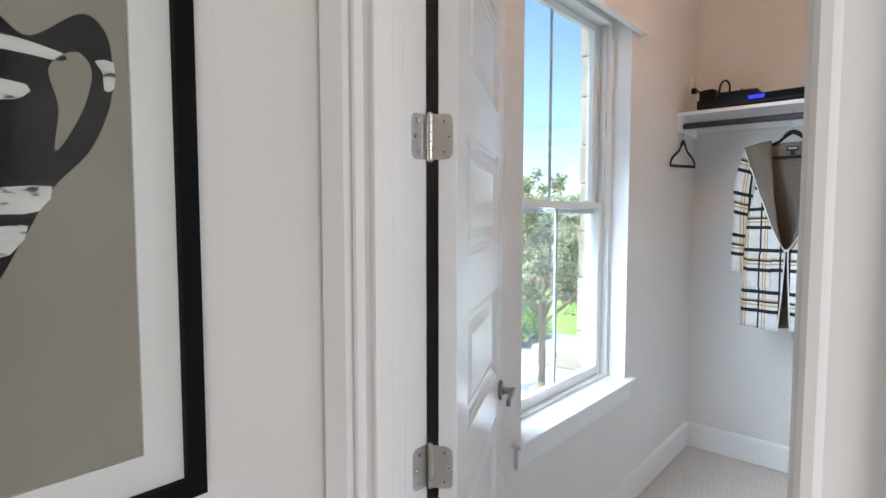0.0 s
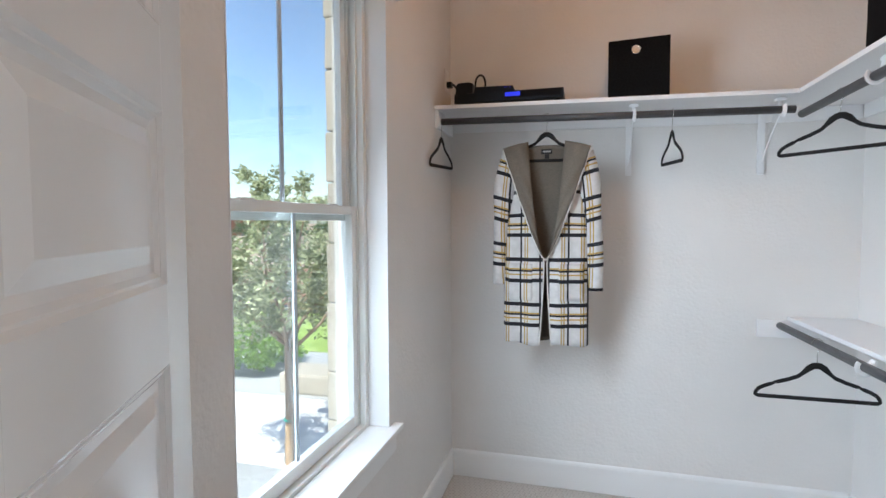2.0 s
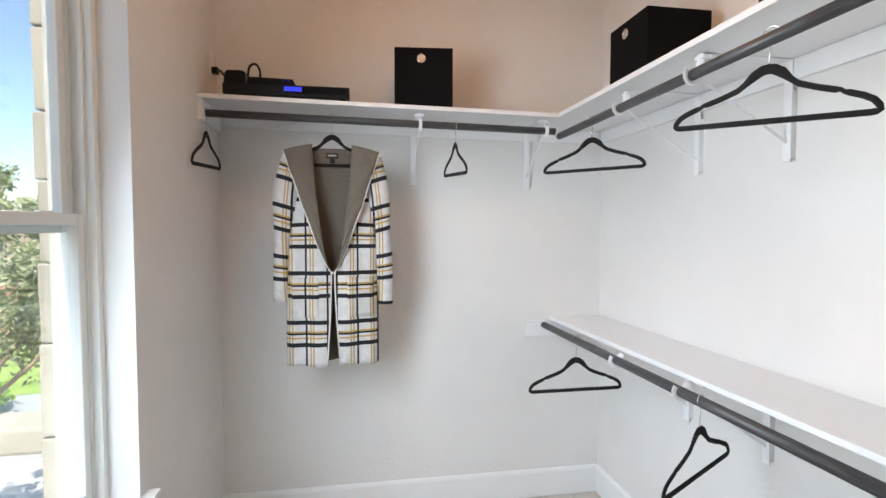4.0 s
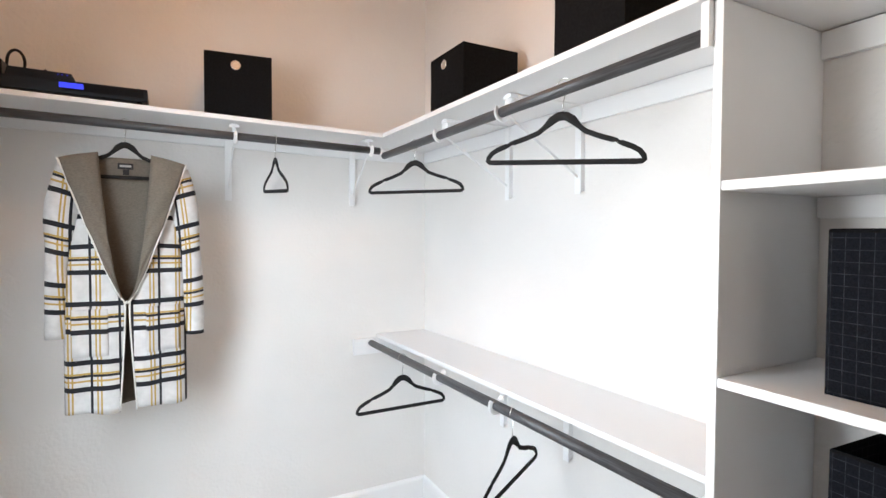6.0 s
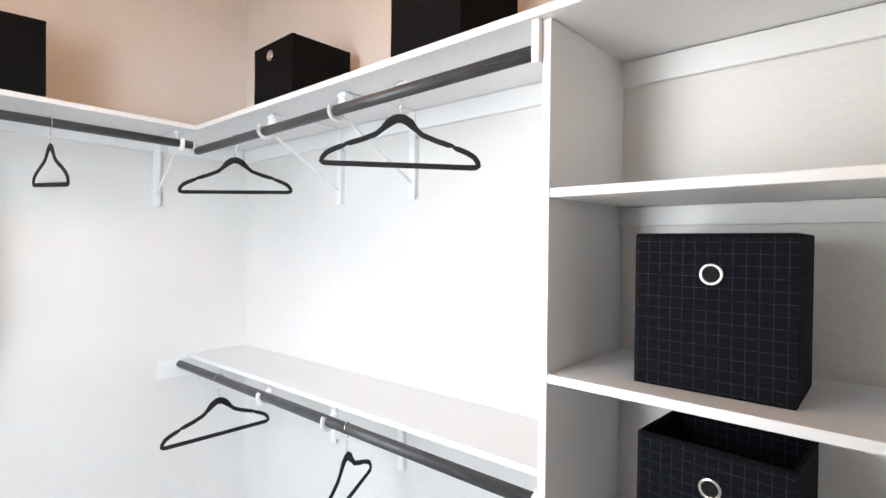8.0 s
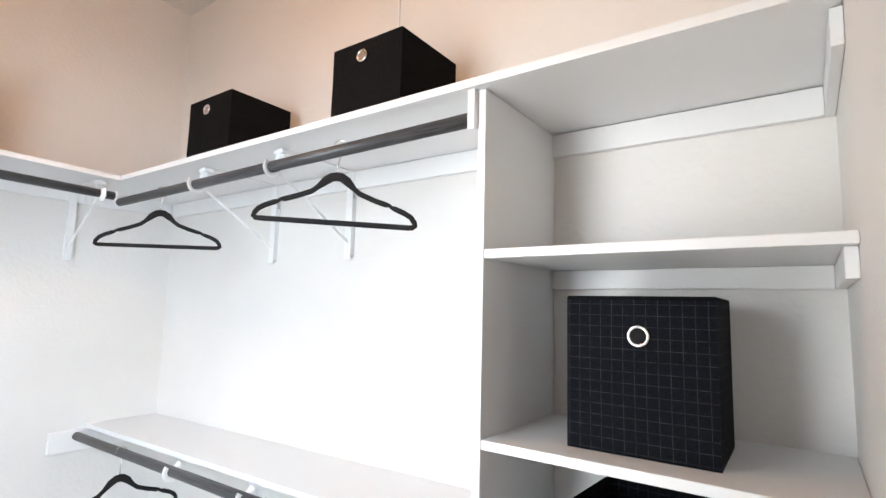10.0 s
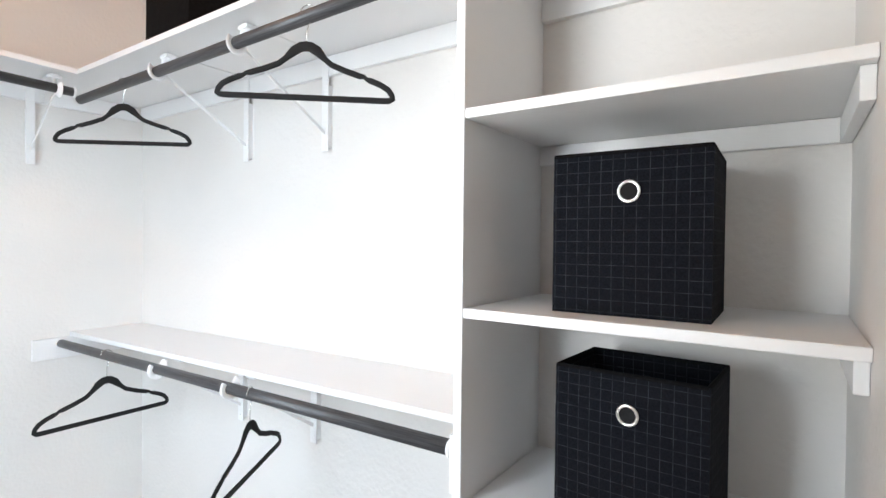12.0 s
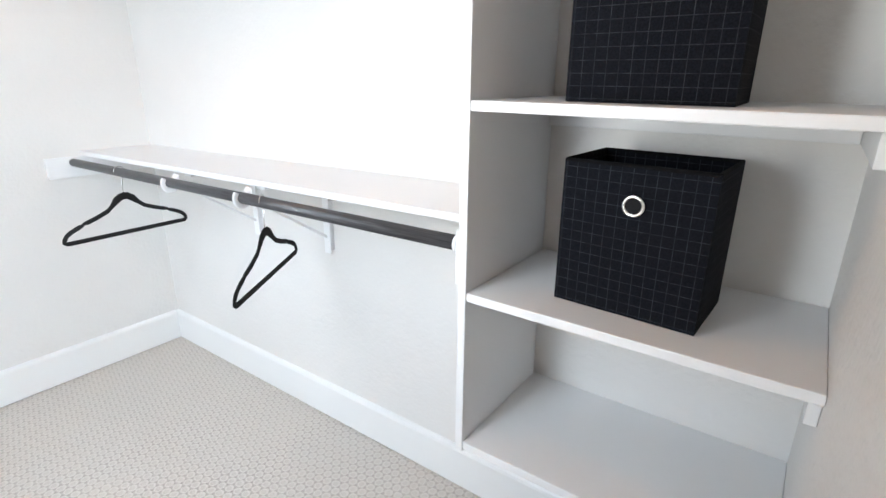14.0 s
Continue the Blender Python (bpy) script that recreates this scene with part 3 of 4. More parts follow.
val = thing("window_valance", (0.0, -1.44, 2.328), "greige fabric-covered valance box over the window", "valance")
part("fascia", box((0.016, -0.545, 0.012), (0.030, 0.56, 0.36), 0.003), WALL, val)
part("return", box((0.0, 0.546, 0.012), (0.0155, 0.56, 0.36), 0.002), WALL, val)
part("return", box((0.0, -0.545, 0.012), (0.0155, -0.531, 0.36), 0.002), WALL, val)
part("bottom_edge", boxes(((0.0, -0.549, 0.0), (0.035, 0.564, 0.0115)), bevel=0.003), TRIM, val, "white bottom rail")

# ---- ceiling light, assumed and out of view ----
cl = thing("ceiling_light", (0.95, -1.25, H), "assumed flush ceiling light out of view, round and frosted with a nickel rim", "ceiling light")
part("rim", disc((0, 0, -0.012), (0, 0, 1), 0.17, 0.024, 40, 0.004), NICKEL, cl)
bm = bmesh.new()
add_tube(bm, [(0, 0, -0.026), (0, 0, -0.034)], [0.155, 0.15], 40)
part("diffuser", bm, LAMP_GLASS, cl, "frosted glowing glass")

# ---- shelves and rods ----
UZ, UT = 2.016, 0.019
UW = 0.026           # rise of the upper shelf towards the window wall
LRISE = 0.034        # rise of the lower shelf towards the tower
UY, UX = -0.335, 1.593
TY = -1.985          # closet face of the tower's side panel
us = thing("closet_shelf", (W, 0, UZ - UT), "white painted L-shaped upper shelf running round the closet corner", "shelf")


def under(owner, name, bm, material, label="", smooth=False):
    """A part given in world places."""
    bmesh.ops.transform(bm, matrix=owner.matrix_world.inverted(), verts=bm.verts[:])
    return part(name, bm, material, owner, label, smooth)


def sloped(bm, axis, a, b, rise_a, rise_b):
    """Lift a mesh by an amount that runs evenly from rise_a at a to rise_b at b along an axis."""
    for v in bm.verts:
        v.co.z += rise_a + (rise_b - rise_a) * (v.co[axis] - a) / (b - a)
    return bm


def north_rise(x):
    return UW * (1 - x / UX)


under(us, "shelf_board", sloped(box((0.001, UY, UZ - UT), (UX - 0.0005, -0.001, UZ), 0.002), 0, 0, UX, UW, 0), SHELF)
under(us, "shelf_board", box((UX, ENTRY + 0.002, UZ - UT + 0.0005), (W - 0.001, -0.002, UZ + 0.0008), 0.002), SHELF)
CL = 0.089
under(us, "cleat", box((0.0, UY + 0.012, UZ - UT - CL + UW), (0.018, -0.019, UZ - UT - 0.001 + UW), 0.002), SHELF)
under(us, "cleat", sloped(box((0.0185, -0.018, UZ - UT - 0.064), (UX, 0.0, UZ - UT - 0.0005), 0.002), 0, 0, UX, UW, 0), SHELF)
under(us, "cleat", box((UX + 0.0005, -0.018, UZ - UT - 0.064), (W - 0.02, 0.0, UZ - UT - 0.0005), 0.002), SHELF)
under(us, "cleat", box((W - 0.018, TY + 0.001, UZ - UT - 0.064), (W, -0.0185, UZ - UT - 0.0005), 0.002), SHELF)
under(us, "cleat", box((UX + 0.008, TY + 0.0005, UZ - UT - CL), (W - 0.019, TY + 0.0185, UZ - UT - 0.0005), 0.002), SHELF)

LZT, LT, LX0 = 0.998, 0.018, 1.685
ls = thing("closet_shelf", (W, 0, LZT - LT), "white painted lower shelf over the second hanging rod", "shelf")
under(ls, "shelf_board", sloped(box((LX0, TY + 0.001, LZT - LT), (W - 0.001, -0.001, LZT), 0.002), 1, 0, TY, 0, LRISE), SHELF)
under(ls, "cleat", box((1.552, -0.018, 0.895), (W - 0.001, 0.0, LZT - LT - 0.0005), 0.002), SHELF)
under(ls, "cleat", sloped(box((W - 0.018, TY + 0.02, 0.898), (W, -0.0185, LZT - LT - 0.0005), 0.002), 1, 0, TY, 0, LRISE), SHELF)
under(ls, "cleat", box((1.632, TY + 0.0005, 0.895), (W - 0.019, TY + 0.0185, LZT - LT + LRISE - 0.001), 0.002), SHELF)

RR = 0.0165


def rod(name, a, b, label):
    """A wood-look rod with white end sockets."""
    a, b = Vector(a), Vector(b)
    r = thing(name, a, label, "closet rod", group="closet rods")
    d = (b - a)
    u = d.normalized()
    # local x runs along the rod so that the brushing follows it
    ob = part("rod_tube", tube([(0.004, 0, 0), (d.length - 0.004, 0, 0)], RR, 24), ROD, r, smooth=False)
    ob.matrix_local = u.to_track_quat("X", "Z").to_matrix().to_4x4()
    for f in ob.data.polygons:
        f.use_smooth = len(f.vertices) == 4
    for c, s in ((Vector((0, 0, 0)), 1), (d, -1)):
        part("socket", disc(c + u * s * 0.004, u, 0.0205, 0.008, 28, 0.002), WHITEMETAL, r, "white plastic rod socket")
    return r


BRZ = 1.940
rod("closet_rod", (0.018, -0.292, BRZ + 0.028), (1.60, -0.292, BRZ - 0.002), "charcoal grey closet rod under the upper shelf carrying the coat")
rod("closet_rod", (1.632, -0.245, BRZ - 0.016), (1.632, TY + 0.0185, BRZ + 0.001), "charcoal grey closet rod under the upper shelf holding two hangers")
rod("closet_rod", (1.648, -0.018, 0.956), (1.648, TY + 0.0185, 0.980), "charcoal grey closet rod under the lower shelf holding two hangers")


def bracket(depth, drop, rod_out, rod_down):
    """Shelf-and-rod bracket: back plate on the wall (x = 0), top arm, thin diagonal brace and a rod hook. Runs out along +x."""
    b = thing("shelf_bracket", (0, 0, 0), "white steel shelf bracket with a diagonal brace and rod hook", "shelf bracket", group="shelf brackets")
    part("wall_plate", boxes(((0.018, -0.015, -drop), (0.022, 0.015, -0.001)), ((0.0, -0.012, -drop + 0.01), (0.0178, 0.012, -0.095)), bevel=0.001), WHITEMETAL, b)
    part("arm", boxes(((0.0225, -0.012, -0.004), (depth - 0.03, 0.012, -0.0005)), ((depth - 0.058, -0.02, -0.016), (depth - 0.028, 0.02, -0.0045)), bevel=0.001), WHITEMETAL, b)
    part("brace", extruded([(0.0228, -drop + 0.054), (0.0228, -drop + 0.066), (rod_out - 0.022, -rod_down + 0.001), (rod_out - 0.022, -rod_down - 0.008)], (1, 0, 0), (0, 0, 1), (0, 0.002, 0), 0.004), WHITEMETAL, b)
    pts = []
    for k in range(13):
        a = radians(150 + k * 255 / 12)
        pts.append((rod_out + (RR + 0.004) * math.cos(a), 0, -rod_down + (RR + 0.004) * math.sin(a)))
    part("rod_hook", tube([(rod_out - 0.03, 0, -0.012), (rod_out - 0.026, 0, -rod_down + 0.02)] + pts, 0.0055, 8, flat=2.3), WHITEMETAL, b)
    for z in (-0.12, -drop + 0.02):
        part("screw", disc((0.0226, 0, z), (1, 0, 0), 0.0045, 0.002, 12), WHITEMETAL, b)
    return b


zu = UZ - UT
brk = bracket(0.30, 0.312, 0.292, zu - BRZ + 0.001)
brk.matrix_world = pose(0.944, 0, zu + north_rise(0.944), 0, 0, -90)
copy_thing(brk, pose(1.546, 0, zu + north_rise(1.546), 0, 0, -90))
brk2 = bracket(0.355, 0.310, W - 1.632, zu - BRZ + 0.009)
brk2.matrix_world = pose(W, -0.826, zu, 0, 0, 180)
copy_thing(brk2, pose(W, -1.250, zu, 0, 0, 180))
brk3 = bracket(0.295, 0.285, W - 1.648, LZT - LT + 0.016 - 0.967)
brk3.matrix_world = pose(W, -0.80, LZT - LT - LRISE * 0.80 / TY, 0, 0, 180)
copy_thing(brk3, pose(W, -1.205, LZT - LT - LRISE * 1.205 / TY, 0, 0, 180))

# ---- open shelf tower ----
TX = 1.617
tw = thing("shelf_tower", (W, TY, 0.495), "white painted open shelf tower built in beside the rods", "shelf unit")
under(tw, "side_panel", box((TX - 0.002, TY - 0.0195, 0.495), (W - 0.001, TY, UZ - UT - 0.0006), 0.0025), SHELF)
SHELVES = (1.650, 1.269, 0.889, 0.522)
for z in SHELVES:
    under(tw, "shelf_board", box((TX, ENTRY + 0.0005, z - 0.0195), (W - 0.001, TY - 0.0198, z), 0.0025), SHELF)
for z in SHELVES + (UZ - 0.001,):
    under(tw, "cleat", box((W - 0.0185, ENTRY + 0.019, z - 0.020 - (0.062 if z > 1.9 else 0.047)), (W - 0.0005, TY - 0.0205, z - 0.0205), 0.002), SHELF)
    under(tw, "cleat", box((TX + 0.022, ENTRY + 0.0006, z - 0.020 - (0.062 if z > 1.9 else 0.047)), (W - 0.001, ENTRY + 0.0185, z - 0.0205), 0.002), SHELF)


# ---- hangers ----
def hanger(name="clothes_hanger", label="black velvet-flocked hanger with a chrome hook hanging empty", group="empty hangers"):
    """Slim hanger in the x-z plane; the origin is where its hook sits on the rod's top."""
    h = thing(name, (0, 0, 0), label, "hanger", group=group)
    bar = -0.212
    half = [(0.0, -0.083), (0.012, -0.084), (0.030, -0.094), (0.050, -0.112), (0.066, -0.124), (0.105, -0.138), (0.140, -0.148), (0.150, -0.149), (0.155, -0.154), (0.165, -0.157), (0.190, -0.166), (0.209, -0.176), (0.219, -0.188), (0.2215, -0.197), (0.215, bar + 0.001), (0.205, bar)]
    half = [(x, z - 0.010) for x, z in half[:-2]] + half[-2:]
    loop = half + [(0.1, bar), (0.0, bar), (-0.1, bar)] + [(-x, z) for x, z in half[::-1][:-1]]
    bm = bmesh.new()
    pts = [Vector((x, 0, z)) for x, z in loop]
    n = len(pts)
    rings = []
    for i, p in enumerate(pts):
        d = (pts[(i + 1) % n] - pts[i - 1]).normalized()
        out = Vector((d.z, 0, -d.x))
        wide = 0.0115 if abs(p.x) < 0.045 and p.z > -0.13 else 0.0068
        if 0.149 < abs(p.x) < 0.156:
            wide = 0.0045
        rings.append([bm.verts.new(p + out * (a * wide) + Vector((0, b * 0.0036, 0))) for a, b in ((1, 0.45), (0.55, 1), (-0.55, 1), (-1, 0.45), (-1, -0.45), (-0.55, -1), (0.55, -1), (1, -0.45))])
    for a, b in zip(rings, rings[1:] + rings[:1]):
        for k in range(8):
            bm.faces.new((a[k], a[(k + 1) % 8], b[(k + 1) % 8], b[k]))
    bmesh.ops.recalc_face_normals(bm, faces=bm.faces[:])
    part("hanger_body", bm, VELVET, h, smooth=True)
    r = RR + 0.0035
    hook = [(0, 0, -0.094), (0, 0, -0.058)]
    for k in range(15):
        a = radians(-75 + k * 250 / 14)
        hook.append((r * math.cos(a), 0, -RR + r * math.sin(a)))
    # the hook lies across the rod whatever way the body is turned
    part("hook", tube(hook, 0.0017, 8), CHROME, h, "chrome wire hook", smooth=True)
    return h


rz = lambda z: z + RR + 0.002
hg = hanger()
hg.matrix_world = pose(1.632, -0.60, rz(BRZ - 0.013), 0, 0, -50) @ Matrix.Diagonal((1, 1, 1.04, 1))
copy_thing(hg, pose(1.632, -1.546, rz(BRZ + 0.003), 0, 3.5, -62) @ Matrix.Diagonal((1, 1, 1.0, 1)))
copy_thing(hg, pose(1.648, -0.438, rz(0.961), 0, 0, 0) @ Matrix.Diagonal((1, 1, 1.12, 1)))
copy_thing(hg, pose(1.648, -1.300, rz(0.971), 0, 0, 31) @ Matrix.Diagonal((1, 1, 1.08, 1)))
copy_thing(hg, pose(1.108, -0.292, rz(BRZ + 0.007), 0, 3.2, -87) @ Matrix.Diagonal((0.96, 1, 1.08, 1)))
copy_thing(hg, pose(0.024, -0.292, rz(BRZ + 0.0275), 0, -3.0, 90) @ Matrix.Diagonal((0.96, 1, 1.10, 1)))
ch = hanger("coat_hanger", "black velvet-flocked hanger carrying the plaid coat", "coat hanger")
COAT_X = 0.550
ch.matrix_world = pose(COAT_X, -0.292, rz(BRZ + 0.018), 0, 0, 2) @ Matrix.Diagonal((0.85, 1, 1.04, 1))


# ---- hooded plaid coat ----
def coat(m):
    """Long open knit coat. Local x across, z down from the hanger's neck, front towards -y."""
    c = thing("cardigan_coat", m, "long hooded plaid knit coat in cream, black and mustard", "coat")
    top, hem = -0.085, -1.045
    rows, cols = 44, 44

    def half_width(z):
        k = min(1, (top - z) / 0.10)
        base = 0.13 + 0.068 * math.sin(k * math.pi / 2)
        t = (top - z) / (top - hem)
        return base - 0.014 * math.sin(min(1, t * 2) * math.pi) + 0.003 * t

    def depth(z):
        t = (top - z) / (top - hem)
        return 0.020 + 0.042 * min(1, t * 2.5)

    def open_half(z):
        v = -0.628
        if z > v:
            return 0.014 + 0.083 * ((z - v) / (top - v)) ** 0.5
        return 0.006 + 0.022 * ((v - z) / (v - hem)) ** 1.4

    def fold(x, z):
        t = max(0.0, (top - z) / (top - hem))
        return 0.009 * t * math.sin(x * 52 + 1.7) + 0.005 * t * math.sin(x * 23 + 4 * z)

    def sheet(front, x_of, name, material, label=""):
        bm = bmesh.new()
        uvl = bm.loops.layers.uv.new("UVMap")
        grid = []
        for i in range(rows + 1):
            z = top + (hem - top) * i / rows
            row = []
            for j in range(cols // 2 + 1):
                x = x_of(z, j / (cols // 2))
                w = half_width(z)
                k = max(0.0, 1 - (x / w) ** 2) ** 0.5
                y = front * depth(z) * k + fold(x, z) * (1 if front < 0 else 0.5)
                # shoulders fall away from the neck
                drop = -0.24 * max(0.0, abs(x) - 0.05) * max(0.0, 1 - (top - z) / 0.45)
                lower = 0.006 * math.sin(x * 30) if i == rows else 0.0
                v = bm.verts.new((x, y, z + drop + lower))
                row.append((v, ((x + 0.115) if x < 0 else (0.106 - x), z - hem - 0.094)))
            grid.append(row)
        for a, b in zip(grid, grid[1:]):
            for j in range(len(a) - 1):
                q = (a[j], a[j + 1], b[j + 1], b[j])
                f = bm.faces.new([v for v, _ in q])
                for loop, (_, uv) in zip(f.loops, q):
                    loop[uvl].uv = uv
        bmesh.ops.recalc_face_normals(bm, faces=bm.faces[:])
        ob = part(name, bm, material, c, label, smooth=True)
        s = ob.modifiers.new("thickness", "SOLIDIFY")
        s.thickness, s.offset = 0.004, 0
        return ob

    sheet(-1, lambda z, s: -half_width(z) + s * (half_width(z) - open_half(z)), "front_panel", PLAID)
    sheet(-1, lambda z, s: open_half(z) + s * (half_width(z) - open_half(z)), "front_panel", PLAID)
    sheet(1, lambda z, s: -half_width(z) + s * 2 * half_width(z), "back_panel", PLAID)
    inner = sheet(0.75, lambda z, s: (-1 + 2 * s) * (half_width(z) - 0.012), "lining", TAUPE, "taupe knit lining")

    # wide taupe hood and lapel, tapering to the button
    for side in (-1, 1):
        bm = bmesh.new()
        grid = []
        n = 30
        for i in range(n + 1):
            z = top + 0.022 + (-0.628 - top - 0.022) * i / n
            t = i / n
            xin = side * (0.004 + 0.083 * (1 - t) ** 0.5)
            xout = side * (0.008 + 0.196 * (1 - t) ** 0.80)
            row = []
            for j in range(9):
                s = j / 8
                x = xin + (xout - xin) * s
                w = half_width(min(z, top))
                k = max(0.03, 1 - (x / (w + 0.01)) ** 2) ** 0.5
                y = -(depth(min(z, top)) * k + 0.016 + 0.016 * math.sin(s * math.pi) * (1 - t) + 0.034 * s * (1 - t) ** 1.5)
                drop = -0.25 * max(0.0, abs(x) - 0.05) * max(0.0, 1 - (top - z) / 0.45)
                row.append(bm.verts.new((x, y + 0.004 * math.sin(i * 0.7 + j), z + drop)))
            grid.append(row)
        for a, b in zip(grid, grid[1:]):
            for j in range(8):
                bm.faces.new((a[j], a[j + 1], b[j + 1], b[j]))
        ob = part("lapel", bm, TAUPE, c, "taupe knit hood lapel", smooth=True)
        s = ob.modifiers.new("thickness", "SOLIDIFY")
        s.thickness, s.offset = 0.007, 0
        pts = []
        for i in range(n + 1):
            z = top + 0.022 + (-0.628 - top - 0.022) * i / n
            t = i / n
            x = side * (0.009 + 0.197 * (1 - t) ** 0.80)
            w = half_width(min(z, top))
            k = max(0.03, 1 - (x / (w + 0.01)) ** 2) ** 0.5
            drop = -0.25 * max(0.0, abs(x) - 0.05) * max(0.0, 1 - (top - z) / 0.45)
            pts.append((x, -(depth(min(z, top)) * k + 0.018 + 0.034 * (1 - t) ** 1.5), z + drop))
        for i in range(1, 16):
            z = -0.628 + (hem + 0.628) * i / 15
            x = side * open_half(z)
            pts.append((x, -(depth(z) + 0.005) + fold(x, z), z))
        part("piping", tube(pts, 0.0032, 6), PIPING, c, "cream edge piping", smooth=True)

    # sleeves hanging at the sides
    for side in (-1, 1):
        bm = bmesh.new()
        uvl = bm.loops.layers.uv.new("UVMap")
        n, m2 = 30, 18
        grid = []
        for i in range(n + 1):
            t = i / n
            cx = side * (0.172 + 0.044 * math.sin(min(1, t * 1.5) * math.pi / 2) + (0.018 if side > 0 else 0.006) * t)
            cz = -0.138 - (0.645 if side > 0 else 0.622) * t
            rx = 0.040 + 0.012 * math.sin(min(1, t * 2.2) * math.pi) - 0.008 * t
            ry = 0.034 + 0.010 * math.sin(t * math.pi) - 0.006 * t
            row = []
            for k in range(m2 + 1):
                a = 2 * math.pi * k / m2
                wob = 1 + 0.07 * math.sin(2 * a + t * 9 + side)
                x = cx + rx * wob * math.cos(a)
                row.append(((x, -0.006 + ry * math.sin(a), cz + 0.02 * side * math.cos(a) * (1 - t)), (rx * math.cos(a) * side + 0.02 + 0.03 * t, cz + 0.745 - 0.085)))
            grid.append(row)
        vs = [[bm.verts.new(p) for p, _ in row[:-1]] for row in grid]
        for i in range(n):
            for k in range(m2):
                k2 = (k + 1) % m2
                f = bm.faces.new((vs[i][k], vs[i][k2], vs[i + 1][k2], vs[i + 1][k]))
                for loop, uv in zip(f.loops, (grid[i][k][1], grid[i][k + 1][1], grid[i + 1][k + 1][1], grid[i + 1][k][1])):
                    loop[uvl].uv = uv
        bm.faces.new(vs[0])
        bmesh.ops.recalc_face_normals(bm, faces=bm.faces[:])
        ob = part("sleeve", bm, PLAID, c, smooth=True)
        s = ob.modifiers.new("thickness", "SOLIDIFY")
        s.thickness, s.offset = 0.004, 0

    # patch pockets
    for side in (-1, 1):
        bm = bmesh.new()
        uvl = bm.loops.layers.uv.new("UVMap")
        g = []
        for i in range(9):
            z = -0.655 - 0.175 * i / 8
            row = []
            for j in range(9):
                x = side * (0.062 + 0.115 * j / 8)
                w = half_width(z)
                y = -depth(z) * max(0.0, 1 - (x / w) ** 2) ** 0.5 + fold(x, z) - 0.0055
                row.append((bm.verts.new((x, y, z)), ((x + 0.118) if x < 0 else (0.103 - x), z - hem - 0.090)))
            g.append(row)
        for a, b in zip(g, g[1:]):
            for j in range(8):
                q = (a[j], a[j + 1], b[j + 1], b[j])
                f = bm.faces.new([v for v, _ in q])
                for loop, (_, uv) in zip(f.loops, q):
                    loop[uvl].uv = uv
        bmesh.ops.recalc_face_normals(bm, faces=bm.faces[:])
        ob = part("pocket", bm, PLAID, c, smooth=True)
        s = ob.modifiers.new("thickness", "SOLIDIFY")
        s.thickness, s.offset = 0.004, 0

    lab = part("neck_label", box((-0.026, 0.008, -0.128), (0.026, 0.011, -0.105), 0.001), LABEL_BLACK, c, "small black woven neck label")
    part("label_mark", box((-0.019, 0.0068, -0.120), (0.019, 0.0078, -0.112)), GREYPRINT, lab)
    part("size_tab", box((-0.009, 0.008, -0.150), (0.012, 0.0105, -0.129), 0.001), LABEL_BLACK, c)
    part("button", disc((0.0, -0.082, -0.632), (0, 1, 0), 0.006, 0.004, 14, 0.001), PIPING, c)
    return c


coat(pose(COAT_X, -0.292, rz(BRZ + 0.018) - 0.060, 0, 0, 2))


# ---- storage cubes ----
def eyelet(owner, centre, material):
    e = part("eyelet", add_ring(bmesh.new(), centre, (1, 0, 0), 0.0135, 0.0205, 0.0035), CHROME, owner, "nickel eyelet", smooth=True)
    if material is CANVAS:
        # pale nickel disc across the opening
        part("eyelet_disc", disc((centre[0] - 0.0008, centre[1], centre[2]), (1, 0, 0), 0.0142, 0.001, 24), NICKEL, e, "pale satin nickel disc in the eyelet opening")
    else:
        # black disc, painting the unlit inside of the bin behind the hole
        part("eyelet_hole", disc((centre[0] - 0.0006, centre[1], centre[2]), (1, 0, 0), 0.0142, 0.001, 24), DARKHOLE, e)


DARKHOLE = painted("dark_inside", (0.004, 0.004, 0.005), 0.95, 0.1, 100, 0.1)


